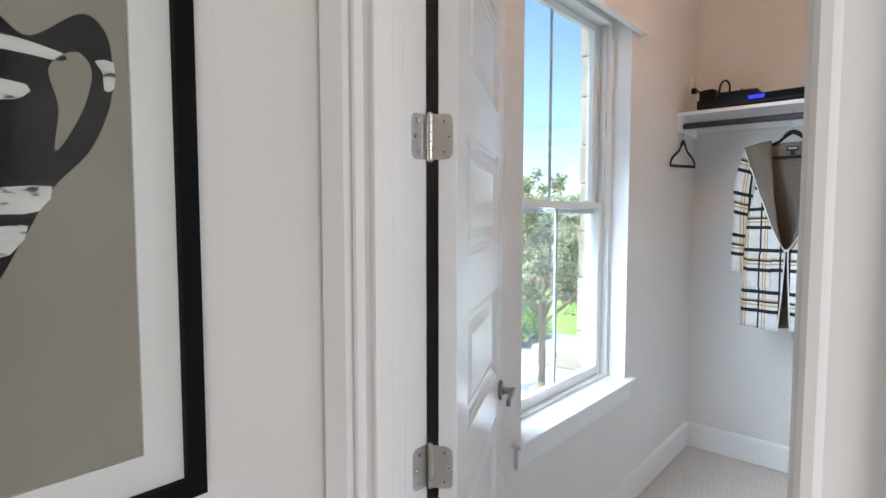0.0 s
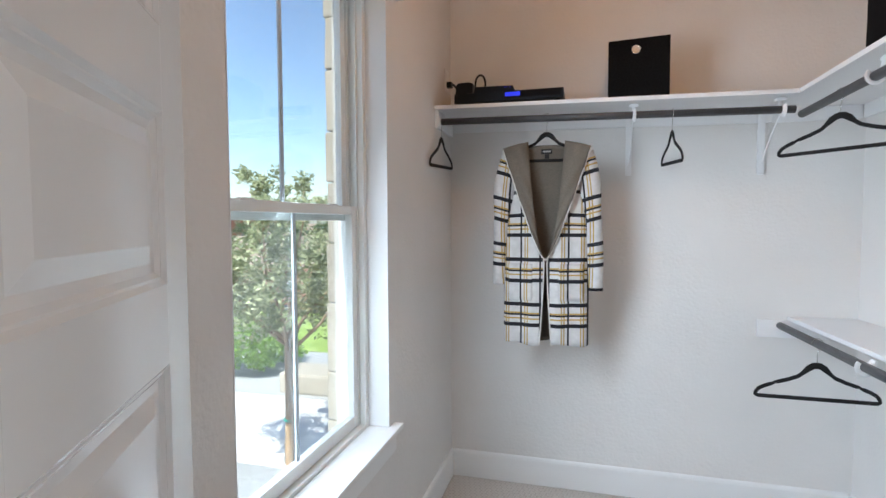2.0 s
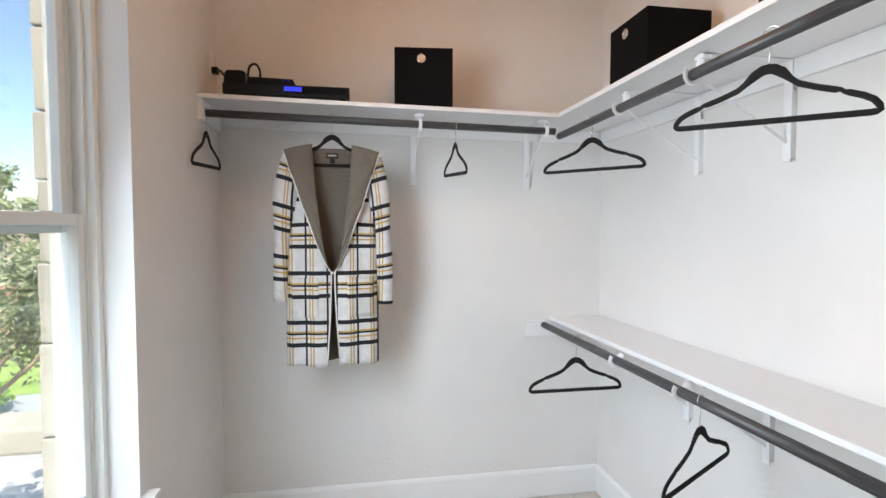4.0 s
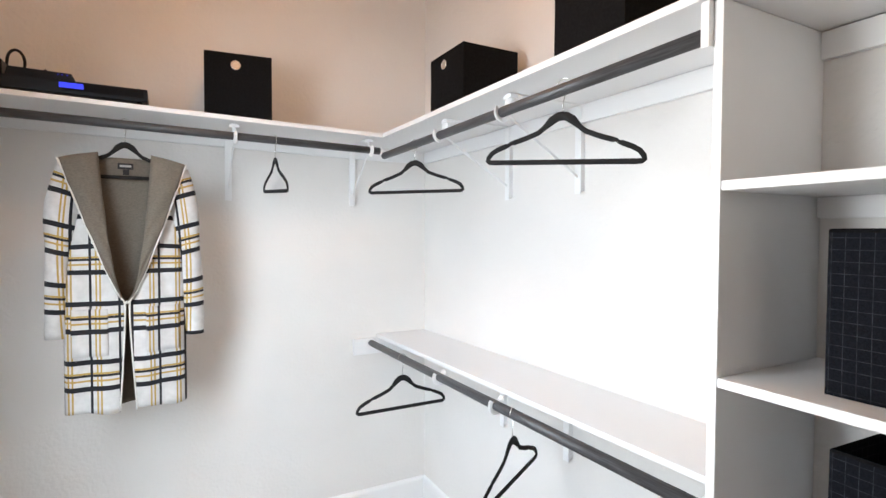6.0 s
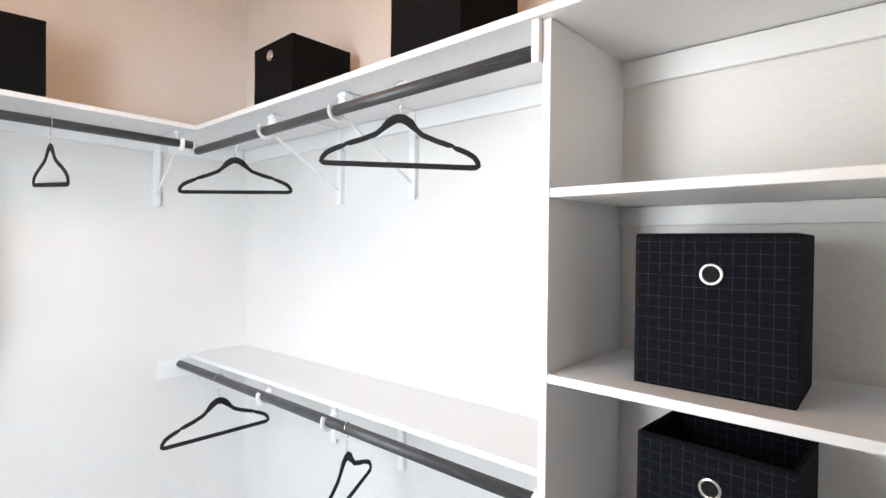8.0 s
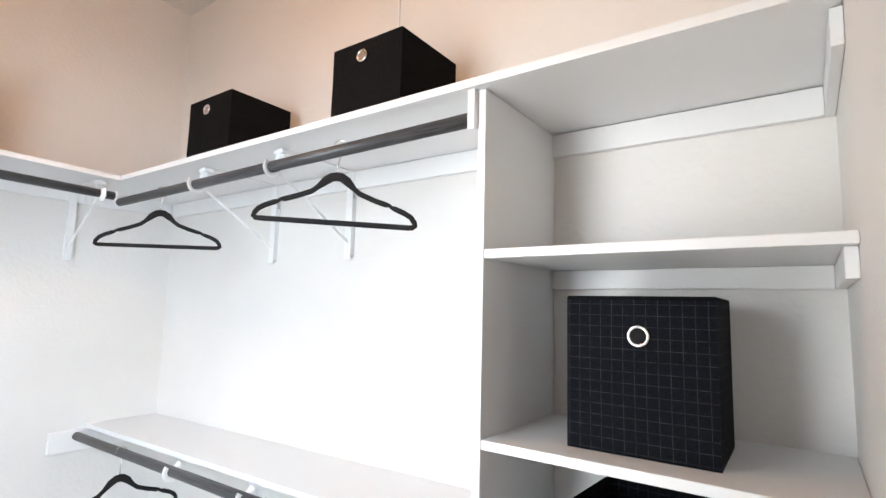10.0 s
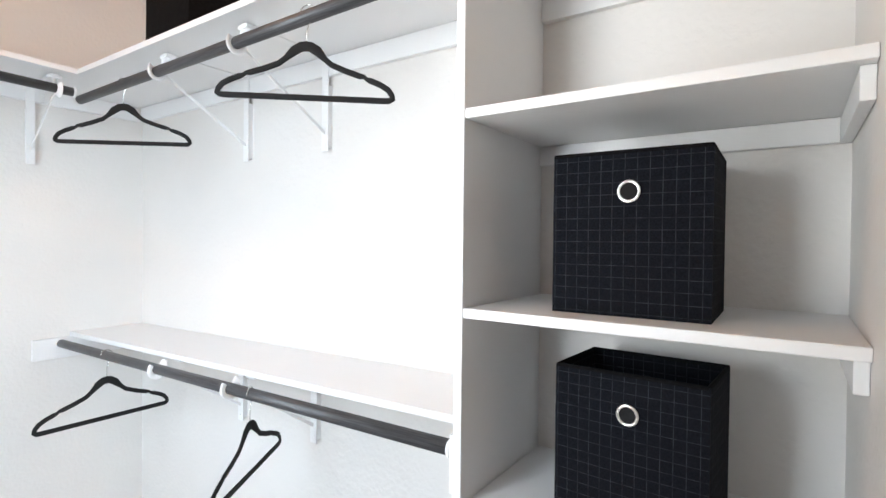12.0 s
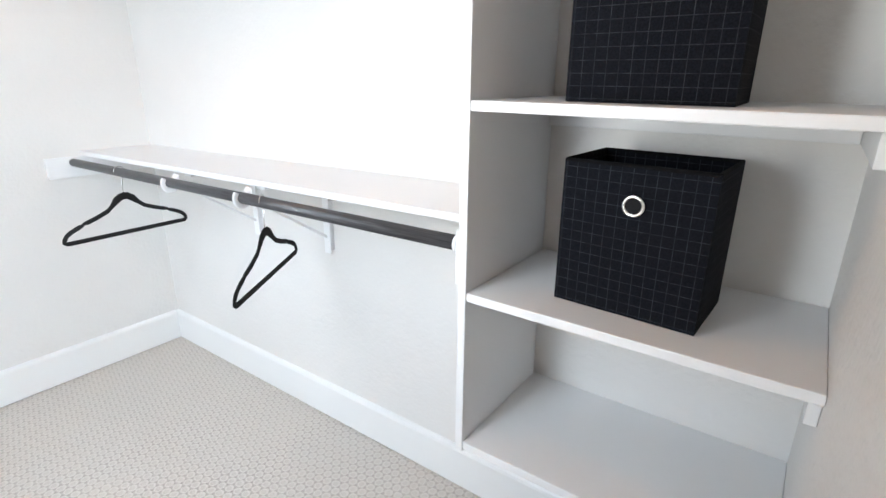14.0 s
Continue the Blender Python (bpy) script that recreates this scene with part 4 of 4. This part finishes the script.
def storage_cube(name, w, d, h, material, label, group, hole, sag=0.004):
    """Fabric cube, front face at x = 0 looking to -x, base centre of the front at the origin."""
    b = thing(name, (0, 0, 0), label, "storage bin", group=group)
    t = 0.006

    def wall(lo, hi, axis, bulge):
        """A slightly bulged panel with its own fabric coordinates."""
        bm = bmesh.new()
        add_box(bm, lo, hi)
        bmesh.ops.subdivide_edges(bm, edges=bm.edges[:], cuts=7, use_grid_fill=True)
        lo, hi = Vector(lo), Vector(hi)
        for v in bm.verts:
            f = [(v.co[k] - lo[k]) / max(1e-6, hi[k] - lo[k]) for k in range(3)]
            others = [k for k in range(3) if k != axis]
            amt = 1.0
            for k in others:
                amt *= math.sin(math.pi * min(1, max(0, f[k])))
            v.co[axis] += bulge * amt + 0.0012 * noise.noise(v.co * 9 + Vector((bulge * 900, 0, 0)))
        uvl = bm.loops.layers.uv.new("UVMap")
        for face in bm.faces:
            for loop in face.loops:
                p = loop.vert.co
                loop[uvl].uv = ((p.y if axis == 0 else p.x), p.z) if axis != 2 else (p.x, p.y)
        return bm

    part("front_panel", wall((0, -w / 2, 0), (t, w / 2, h), 0, -sag), material, b, smooth=False)
    part("back_panel", wall((d - t, -w / 2 + 0.0005, 0), (d, w / 2 - 0.0005, h), 0, sag), material, b)
    part("side_panel", wall((t + 0.0003, -w / 2 + 0.0003, 0), (d - t - 0.0003, -w / 2 + t, h - 0.001), 1, -sag), material, b)
    part("side_panel", wall((t + 0.0003, w / 2 - t, 0), (d - t - 0.0003, w / 2 - 0.0003, h - 0.001), 1, sag), material, b)
    part("base_panel", box((t + 0.0004, -w / 2 + t + 0.0004, 0), (d - t - 0.0004, w / 2 - t - 0.0004, 0.006)), CANVAS, b)
    hem = [(0.0025, -w / 2 + 0.003), (0.0025, w / 2 - 0.003), (d - 0.003, w / 2 - 0.003), (d - 0.003, -w / 2 + 0.003), (0.0025, -w / 2 + 0.003)]
    part("top_hem", tube([(x, y, h - 0.001) for x, y in hem], 0.0042, 8), CANVAS, b)
    eyelet(b, (-sag - 0.0022, *hole(h)), material)
    return b


binA = storage_cube("storage_bin", 0.264, 0.21, 0.285, GRID, "black fabric storage cube with a fine grey grid and nickel eyelet", "gridded storage bins", lambda h: (-0.004, h * 0.755))
binA.matrix_world = pose(1.690, -2.288, SHELVES[1] + 0.0005, 0, 0, 1.0)
binB = copy_thing(binA, pose(1.701, -2.289, SHELVES[2] + 0.0005, 0, 0, -3.0) @ Matrix.Diagonal((0.9, 1.0, 0.975, 1)))
boxA = storage_cube("storage_box", 0.262, 0.25, 0.257, CANVAS, "plain black fabric storage cube on the white upper shelf", "plain storage boxes", lambda h: (0.011, h * 0.815), sag=0.002)
boxA.matrix_world = pose(0.957, -0.322, UZ + north_rise(0.957) + 0.0012, 0, 0.93, 84)
boxB = copy_thing(boxA, pose(1.668, -0.815, UZ + 0.0012, 0, 0, 0) @ Matrix.Diagonal((1, 1.02, 0.95, 1)))
boxC = copy_thing(boxA, pose(1.668, -1.588, UZ + 0.0012, 0, 0, 0) @ Matrix.Diagonal((1, 0.98, 0.915, 1)))

# ---- network devices on the upper shelf ----
zt = UZ + north_rise(0.10) + 0.0012
dv = thing("video_recorder", (0.36, -0.18, zt), "flat black network video recorder with a lit blue display", "recorder")
under(dv, "case", box((0.10, -0.322, zt + 0.005), (0.628, -0.10, zt + 0.052), 0.003), PLASTIC)
under(dv, "front_strip", box((0.36, -0.3245, zt + 0.018), (0.615, -0.3222, zt + 0.047), 0.001), FRAME_BLACK)
under(dv, "display", box((0.352, -0.3262, zt + 0.025), (0.425, -0.3248, zt + 0.044), 0.0005), LED_BLUE, "glowing blue display")
for x, y in ((0.13, -0.30), (0.6, -0.30), (0.13, -0.13), (0.6, -0.13)):
    under(dv, "foot", disc((x, y, zt + 0.0028), (0, 0, 1), 0.010, 0.0052, 14), FRAME_BLACK)
rt = thing("router", (0.27, -0.20, zt + 0.0525), "black router box lying on the recorder", "router")
under(rt, "case", extruded([(0.19, 0.0), (0.40, 0.0), (0.385, 0.032), (0.20, 0.036)], (1, 0, 0), (0, 0, 1), (0, -0.12, zt + 0.0525), 0.17), PLASTIC)
for x in (0.345, 0.357, 0.372):
    under(rt, "status_light", disc((x, -0.2905, zt + 0.078), (0, 1, 0), 0.0018, 0.002, 10), LED_BLUE)
pw = thing("power_adapter", (0.13, -0.2, zt + 0.0525), "chunky black power adapter beside the router", "adapter")
under(pw, "case", extruded([(0.103, 0.0), (0.186, 0.0), (0.186, 0.055), (0.165, 0.062), (0.112, 0.060), (0.103, 0.05)], (1, 0, 0), (0, 0, 1), (0, -0.14, zt + 0.0525), 0.15), PLASTIC)
cb = thing("cable", (0.2, -0.2, zt + 0.112), "looped black cable over the adapter", "cable")
under(cb, "loop", tube([(0.180, -0.2, zt + 0.111)] + [(0.208 + 0.026 * math.cos(a), -0.2, zt + 0.125 + 0.045 * math.sin(a)) for a in [math.pi - k * math.pi * 1.15 / 14 for k in range(15)]], 0.0052, 8), PLASTIC, smooth=True)
under(cb, "lead", tube([(0.02, -0.10, zt + 0.165), (0.05, -0.13, zt + 0.15), (0.075, -0.16, zt + 0.12), (0.082, -0.2, zt + 0.07), (0.09, -0.2, zt + 0.02)], 0.006, 8), PLASTIC, smooth=True)
an = thing("antenna", (0.285, -0.2, zt + 0.085), "short black antenna stub on the router", "antenna")
under(an, "stub", tube([(0.282, -0.2, zt + 0.084), (0.296, -0.2, zt + 0.112)], 0.004, 10), PLASTIC)
ol = thing("wall_outlet", (0, -0.10, 2.22), "white duplex wall outlet with a black plug", "outlet")
under(ol, "cover_plate", box((0.0002, -0.135, 2.165), (0.006, -0.065, 2.280), 0.002), WHITEMETAL)
under(ol, "plug", box((0.0062, -0.118, 2.185), (0.034, -0.084, 2.215), 0.004), PLASTIC)
under(ol, "receptacle", box((0.0062, -0.117, 2.232), (0.0075, -0.083, 2.262), 0.003), TRIM)


wc = thing("cable_raceway", (W - 0.004, -1.432, UZ + 0.2), "thin white cable raceway running up the wall above the storage boxes", "raceway")
under(wc, "cover", tube([(W - 0.004, -1.432, UZ + 0.19), (W - 0.0038, -1.431, 2.6), (W - 0.004, -1.430, H - 0.002)], 0.003, 8), WHITEMETAL, smooth=True)


# ---- framed picture in the hall ----
pic = thing("framed_picture", (HALL_X, -3.416, 1.046), "framed abstract vase print with an ivory mat and black frame", "picture")
py1, py0, pz0, pz1 = -3.106, -3.726, 1.046, 1.86
fw = 0.027
under(pic, "frame", boxes(
    ((HALL_X + 0.002, py1 - fw, pz0), (HALL_X + 0.034, py1, pz1)), ((HALL_X + 0.002, py0, pz0), (HALL_X + 0.034, py0 + fw, pz1)),
    ((HALL_X + 0.0025, py0 + fw, pz0), (HALL_X + 0.0335, py1 - fw, pz0 + fw)), ((HALL_X + 0.0025, py0 + fw, pz1 - fw), (HALL_X + 0.0335, py1 - fw, pz1)), bevel=0.0015), FRAME_BLACK)
mw = 0.051
iy1, iy0, iz0, iz1 = py1 - fw - mw, py0 + fw + mw, pz0 + fw + mw, pz1 - fw - mw
under(pic, "mat_board", boxes(
    ((HALL_X + 0.008, py1 - fw - mw, pz0 + fw - 0.002), (HALL_X + 0.018, py1 - fw + 0.002, pz1 - fw)), ((HALL_X + 0.008, py0 + fw - 0.002, pz0 + fw - 0.002), (HALL_X + 0.018, iy0, pz1 - fw)),
    ((HALL_X + 0.008, iy0, pz0 + fw - 0.002), (HALL_X + 0.018, iy1, iz0)), ((HALL_X + 0.008, iy0, iz1), (HALL_X + 0.018, iy1, pz1 - fw))), MAT_BOARD)
under(pic, "print", box((HALL_X + 0.004, iy0 - 0.002, iz0 - 0.002), (HALL_X + 0.012, iy1 + 0.002, iz1 + 0.002)), ART)


def brush_shape(name, outline, material, layer):
    """A flat painted shape on the print, given by (y, z) about its own middle."""
    bm = extruded(outline, (0, 1, 0), (0, 0, 1), (HALL_X + 0.0121 + 0.0005 * layer, 0, 0), 0.0004)
    return under(pic, name, bm, material)


def smooth_closed(pts, n=6):
    """A rounded outline through a few corner points (Catmull-Rom)."""
    out, m = [], len(pts)
    for i in range(m):
        p0, p1, p2, p3 = (Vector(pts[(i + k) % m]) for k in (-1, 0, 1, 2))
        for s in range(n):
            t = s / n
            out.append(tuple(0.5 * ((2 * p1) + (p2 - p0) * t + (2 * p0 - 5 * p1 + 4 * p2 - p3) * t * t + (3 * p1 - p0 - 3 * p2 + p3) * t ** 3)))
    return out


brush_shape("vase_shape", smooth_closed([(-3.203, 1.646), (-3.207, 1.597), (-3.231, 1.536), (-3.271, 1.487), (-3.303, 1.424), (-3.341, 1.36), (-3.393, 1.366), (-3.425, 1.479), (-3.434, 1.607), (-3.396, 1.684), (-3.358, 1.691), (-3.317, 1.682), (-3.287, 1.664), (-3.235, 1.704), (-3.209, 1.687)]), INK, 1)
brush_shape("handle_gap", smooth_closed([(-3.242, 1.656), (-3.226, 1.634), (-3.239, 1.581), (-3.267, 1.532), (-3.262, 1.585), (-3.27, 1.631)]), ART, 2)
for stroke in ([(-3.256, 1.651), (-3.256, 1.641), (-3.283, 1.642), (-3.314, 1.643), (-3.386, 1.640), (-3.386, 1.666), (-3.313, 1.661)],
               [(-3.222, 1.649), (-3.2015, 1.651), (-3.202, 1.618), (-3.213, 1.614), (-3.214, 1.636)],
               [(-3.292, 1.607), (-3.296, 1.592), (-3.316, 1.586), (-3.362, 1.586), (-3.362, 1.610)],
               [(-3.272, 1.489), (-3.286, 1.459), (-3.322, 1.455), (-3.385, 1.453), (-3.388, 1.484), (-3.320, 1.486)],
               [(-3.297, 1.441), (-3.315, 1.408), (-3.370, 1.402), (-3.386, 1.438), (-3.322, 1.441)]):
    brush_shape("white_stroke", smooth_closed(stroke, 2), WHITEBRUSH, 2)
gp = under(pic, "pane", box((HALL_X + 0.020, py0 + fw - 0.003, pz0 + fw - 0.003), (HALL_X + 0.022, py1 - fw + 0.003, pz1 - fw + 0.003)), GLASS, "reflecting picture glass")
gp.visible_shadow = False

# ---- outside ----
structure("ground", box((-900, -900, GROUND - 0.5), (-0.10, 900, GROUND)), SOIL, "dry earth stretching to the horizon", "ground")
structure("patio", box((-3.6, 0.12, GROUND - 0.05), (-0.55, 1.38, GROUND + 0.012), 0.006), CONCRETE, "pale sunlit concrete walk outside the window", "pavement")
structure("house_bed", box((-3.6, -6.0, GROUND - 0.05), (-0.28, 0.115, GROUND + 0.008)), GRAVEL, "grey gravel bed along the house under the young tree", "bed")
structure("lawn", box((-14.0, 2.95, GROUND - 0.05), (0.5, 5.45, GROUND + 0.015)), GRASSM, "bright mown lawn beyond the shrub bed", "lawn")
structure("gravel_bed", box((-4.4, 1.385, GROUND - 0.05), (-0.6, 2.945, GROUND + 0.012)), GRAVEL, "grey gravel bed under the round shrub", "bed")
structure("soil_strip", box((-16.0, 5.455, GROUND - 0.05), (0.5, 6.1, GROUND + 0.03)), EDGING, "dark soil strip edging the lawn", "bed")
structure("mulch_bed", box((-16.0, 6.105, GROUND - 0.05), (0.5, 13.0, GROUND + 0.05)), MULCH, "reddish mulch bed with low flowers", "bed")
structure("kerb", box((-2.08, 1.45, GROUND + 0.005), (-0.7, 1.85, GROUND + 0.21), 0.03), STONE, "low cream limestone block beside the walk", "kerb")

rng = random.Random(4)


def leaf_cloud(centres, count, size, seed, squash=0.55):
    """Many small folded leaves scattered round clump centres (x, y, z, radius)."""
    r = random.Random(seed)
    verts, faces = [], []
    for _ in range(count):
        cx, cy, cz, cr = r.choice(centres)
        d = Vector((r.gauss(0, 1), r.gauss(0, 1), r.gauss(0, 1))).normalized() * cr * r.random() ** 0.45
        p = Vector((cx, cy, cz)) + Vector((d.x, d.y, d.z))
        q = Euler((r.uniform(0, 6.28), r.uniform(-0.9, 0.9), r.uniform(0, 6.28))).to_matrix()
        s = size * r.uniform(0.65, 1.3)
        n = len(verts)
        for a, b, c in ((0, 0, 0), (s * 0.45, s * 0.22, s * 0.05), (s, 0, -s * 0.04), (s * 0.45, -s * 0.22, s * 0.05)):
            verts.append(tuple(p + q @ Vector((a, b, c))))
        faces += [(n, n + 1, n + 2), (n, n + 2, n + 3)]
    me = bpy.data.meshes.new("leaves")
    me.from_pydata(verts, [], faces)
    return me


# young tree with a stake
TREE = Vector((-1.19, 0.20, GROUND))
tree = thing("tree", TREE, "young multi-branched tree with small olive leaves tied to a stake", "tree")
r = random.Random(11)
limbs = []
bm = tube([(0, 0, 0), (0.01, 0.0, 0.35), (0.0, 0.01, 0.75), (0.01, 0.0, 0.98)], [0.034, 0.030, 0.027, 0.024], 10)
part("trunk", bm, BARK, tree, smooth=True)
for k in range(13):
    a = k * 2.4 + 0.3
    L = r.uniform(0.95, 1.2) if k % 4 == 1 else r.uniform(0.48, 0.85)
    spread = r.uniform(0.12, 0.3) if k % 4 == 1 else r.uniform(0.36, 0.62)
    pts = [(0.005, 0, 0.76 + 0.012 * k)]
    for s in (0.33, 0.66, 1.0):
        pts.append((math.cos(a) * spread * s ** 0.8 + r.uniform(-.03, .03), math.sin(a) * spread * s ** 0.8 + r.uniform(-.03, .03), 0.78 + 0.012 * k + L * s ** 1.1))
    limbs.append(pts)
    part("limb", tube(pts, [0.014, 0.010, 0.007, 0.003], 7), BARK, tree, smooth=True)
clumps = []
for pts in limbs:
    sprig = pts[-1][2] > 1.7
    for p, q in zip(pts[1:], pts[2:]):
        for s in (0.35, 0.65, 1.0):
            c = Vector(p).lerp(Vector(q), s)
            for _ in range(1 if sprig else 3):
                clumps.append((c.x + r.uniform(-0.14, 0.14), c.y + r.uniform(-0.14, 0.14), c.z + r.uniform(-0.12, 0.10), r.uniform(0.04, 0.06) if sprig else r.uniform(0.05, 0.12)))
    tip = Vector(pts[-1])
    for k in range(3 if sprig else 4):
        clumps.append((tip.x + r.uniform(-0.10, 0.10), tip.y + r.uniform(-0.10, 0.10), tip.z + 0.05 * k * r.random(), 0.06))
lv = leaf_cloud(clumps, 17000, 0.040, 5)
lv.materials.append(LEAF)
crown = new("crown", lv)
crown.parent = tree
stake = thing("tree_stake", TREE + Vector((0.03, -0.05, 0)), "short pine stake beside the young tree", "stake")
part("stake_post", tube([(0, 0, -0.1), (0.0, 0.0, 0.29)], 0.024, 8), STAKE, stake)
tie = thing("tree_tie", TREE + Vector((0.0, -0.03, 0.31)), "bright green tree tie wrapped round the trunk", "tie")
part("band", tube([(0.03 * math.cos(a), 0.035 + 0.03 * math.sin(a), 0) for a in [k * 0.5 for k in range(13)]], 0.010, 8), TIE, tie)

# round shrub
bush = thing("bush", (-2.78, 2.10, GROUND), "round bright green clipped shrub in a gravel bed", "bush")
r = random.Random(7)
bc = []
for k in range(130):
    d = Vector((r.gauss(0, 1), r.gauss(0, 1), abs(r.gauss(0, 1)))).normalized() * r.uniform(0.55, 1.0)
    bc.append((d.x * 0.50, d.y * 0.50, 0.14 + d.z * 0.44, r.uniform(0.05, 0.11)))
bl = leaf_cloud(bc, 7000, 0.055, 8)
bl.materials.append(LEAF_BUSH)
bcrown = new("crown", bl)
bcrown.parent = bush
bm = bmesh.new()
for k in range(7):
    a = k * 0.9
    add_tube(bm, [(0, 0, 0), (0.15 * math.cos(a), 0.15 * math.sin(a), 0.2), (0.3 * math.cos(a), 0.3 * math.sin(a), 0.38)], [0.012, 0.009, 0.004], 6)
part("stems", bm, BARK, bush)

bd = thing("bollard_light", (-2.68, 1.34, GROUND + 0.012), "slim dark garden path light beside the walk", "path light")
part("post", tube([(0, 0, 0), (0, 0, 0.30)], 0.022, 14), EDGING, bd)
part("cap", disc((0, 0, 0.31), (0, 0, 1), 0.034, 0.018, 18, 0.003), EDGING, bd)

fl = leaf_cloud([(-3.0 - 0.5 * k + rng.uniform(-.2, .2), 6.9 + rng.uniform(-.2, .9), GROUND + 0.18, 0.24) for k in range(24)], 3600, 0.07, 12)
fl.materials.append(PINK)
tagged(new("flowers", fl), "low pink flowering plants along the mulch bed", "flowers", kind="stuff")
gl = leaf_cloud([(-3.0 - 0.5 * k + rng.uniform(-.2, .2), 6.4 + rng.uniform(-.2, .6), GROUND + 0.09, 0.22) for k in range(24)], 3000, 0.08, 13)
gl.materials.append(LEAF_FAR)
tagged(new("ground_cover", gl), "low green planting in front of the flowers", "plants", kind="stuff")
hc = []
for k in range(60):
    hc.append((-40 + k * 0.75 + rng.uniform(-.3, .3), 34 + rng.uniform(-2, 2), GROUND + rng.uniform(0.3, 1.3), rng.uniform(0.5, 0.9)))
hl = leaf_cloud(hc, 9000, 0.32, 14)
hl.materials.append(LEAF_FAR)
tagged(new("tree_line", hl), "pale green line of far shrubs and trees", "trees", kind="stuff")

# neighbouring house far beyond the lawn
nh = thing("house", (-50, 58, GROUND), "far single-storey house with reddish walls and grey roof", "house")
part("wall", box((-7, -4, 0), (7, 4, 2.4)), MULCH, nh)
part("roof", extruded([(-7.6, 2.4), (7.6, 2.4), (4.5, 3.7), (-4.5, 3.7)], (1, 0, 0), (0, 0, 1), (0, 4.4, 0), 8.8), ROOFM, nh)
for x in (-4, 0, 4):
    w = part("window", box((x - 0.6, -4.05, 0.9), (x + 0.6, -3.99, 2.1)), TRIM, nh)
    part("pane", box((x - 0.5, -4.07, 1.0), (x + 0.5, -4.052, 2.0)), FRAME_BLACK, w)

# ---- stone facing of the house wall, seen past the window's edge ----
structure("exterior_wall", boxes(
    ((-0.225, y1 + 0.0, GROUND), (-0.1405, 0.14, H)), ((-0.225, -6.0, GROUND), (-0.1405, y0, H)),
    ((-0.225, y0, GROUND), (-0.1405, y1, z0 - 0.02)), ((-0.225, y0, z1), (-0.1405, y1, H))), MORTAR, "mortar bed behind the limestone facing", "wall")
facing = thing("stone_facing", (-0.225, y1, GROUND), "stacked cream limestone blocks facing the house wall", "wall", kind="structure")
r = random.Random(21)
z = GROUND
while z < H - 0.05:
    h = r.choice((0.20, 0.24, 0.28))
    depth_ = 0.042 + r.uniform(-0.008, 0.008)
    bm = box((-0.225 - depth_, y1 + 0.012 + r.uniform(-0.004, 0.004), z + 0.0025), (-0.2255, y1 + 0.03 + r.uniform(0.25, 0.45), z + h - 0.0025), 0.006)
    for v in bm.verts:
        v.co += Vector((0.006 * noise.noise(v.co * 14), 0.003 * noise.noise(v.co * 11 + Vector((5, 0, 0))), 0))
    under(facing, "stone", bm, STONE)
    z += h
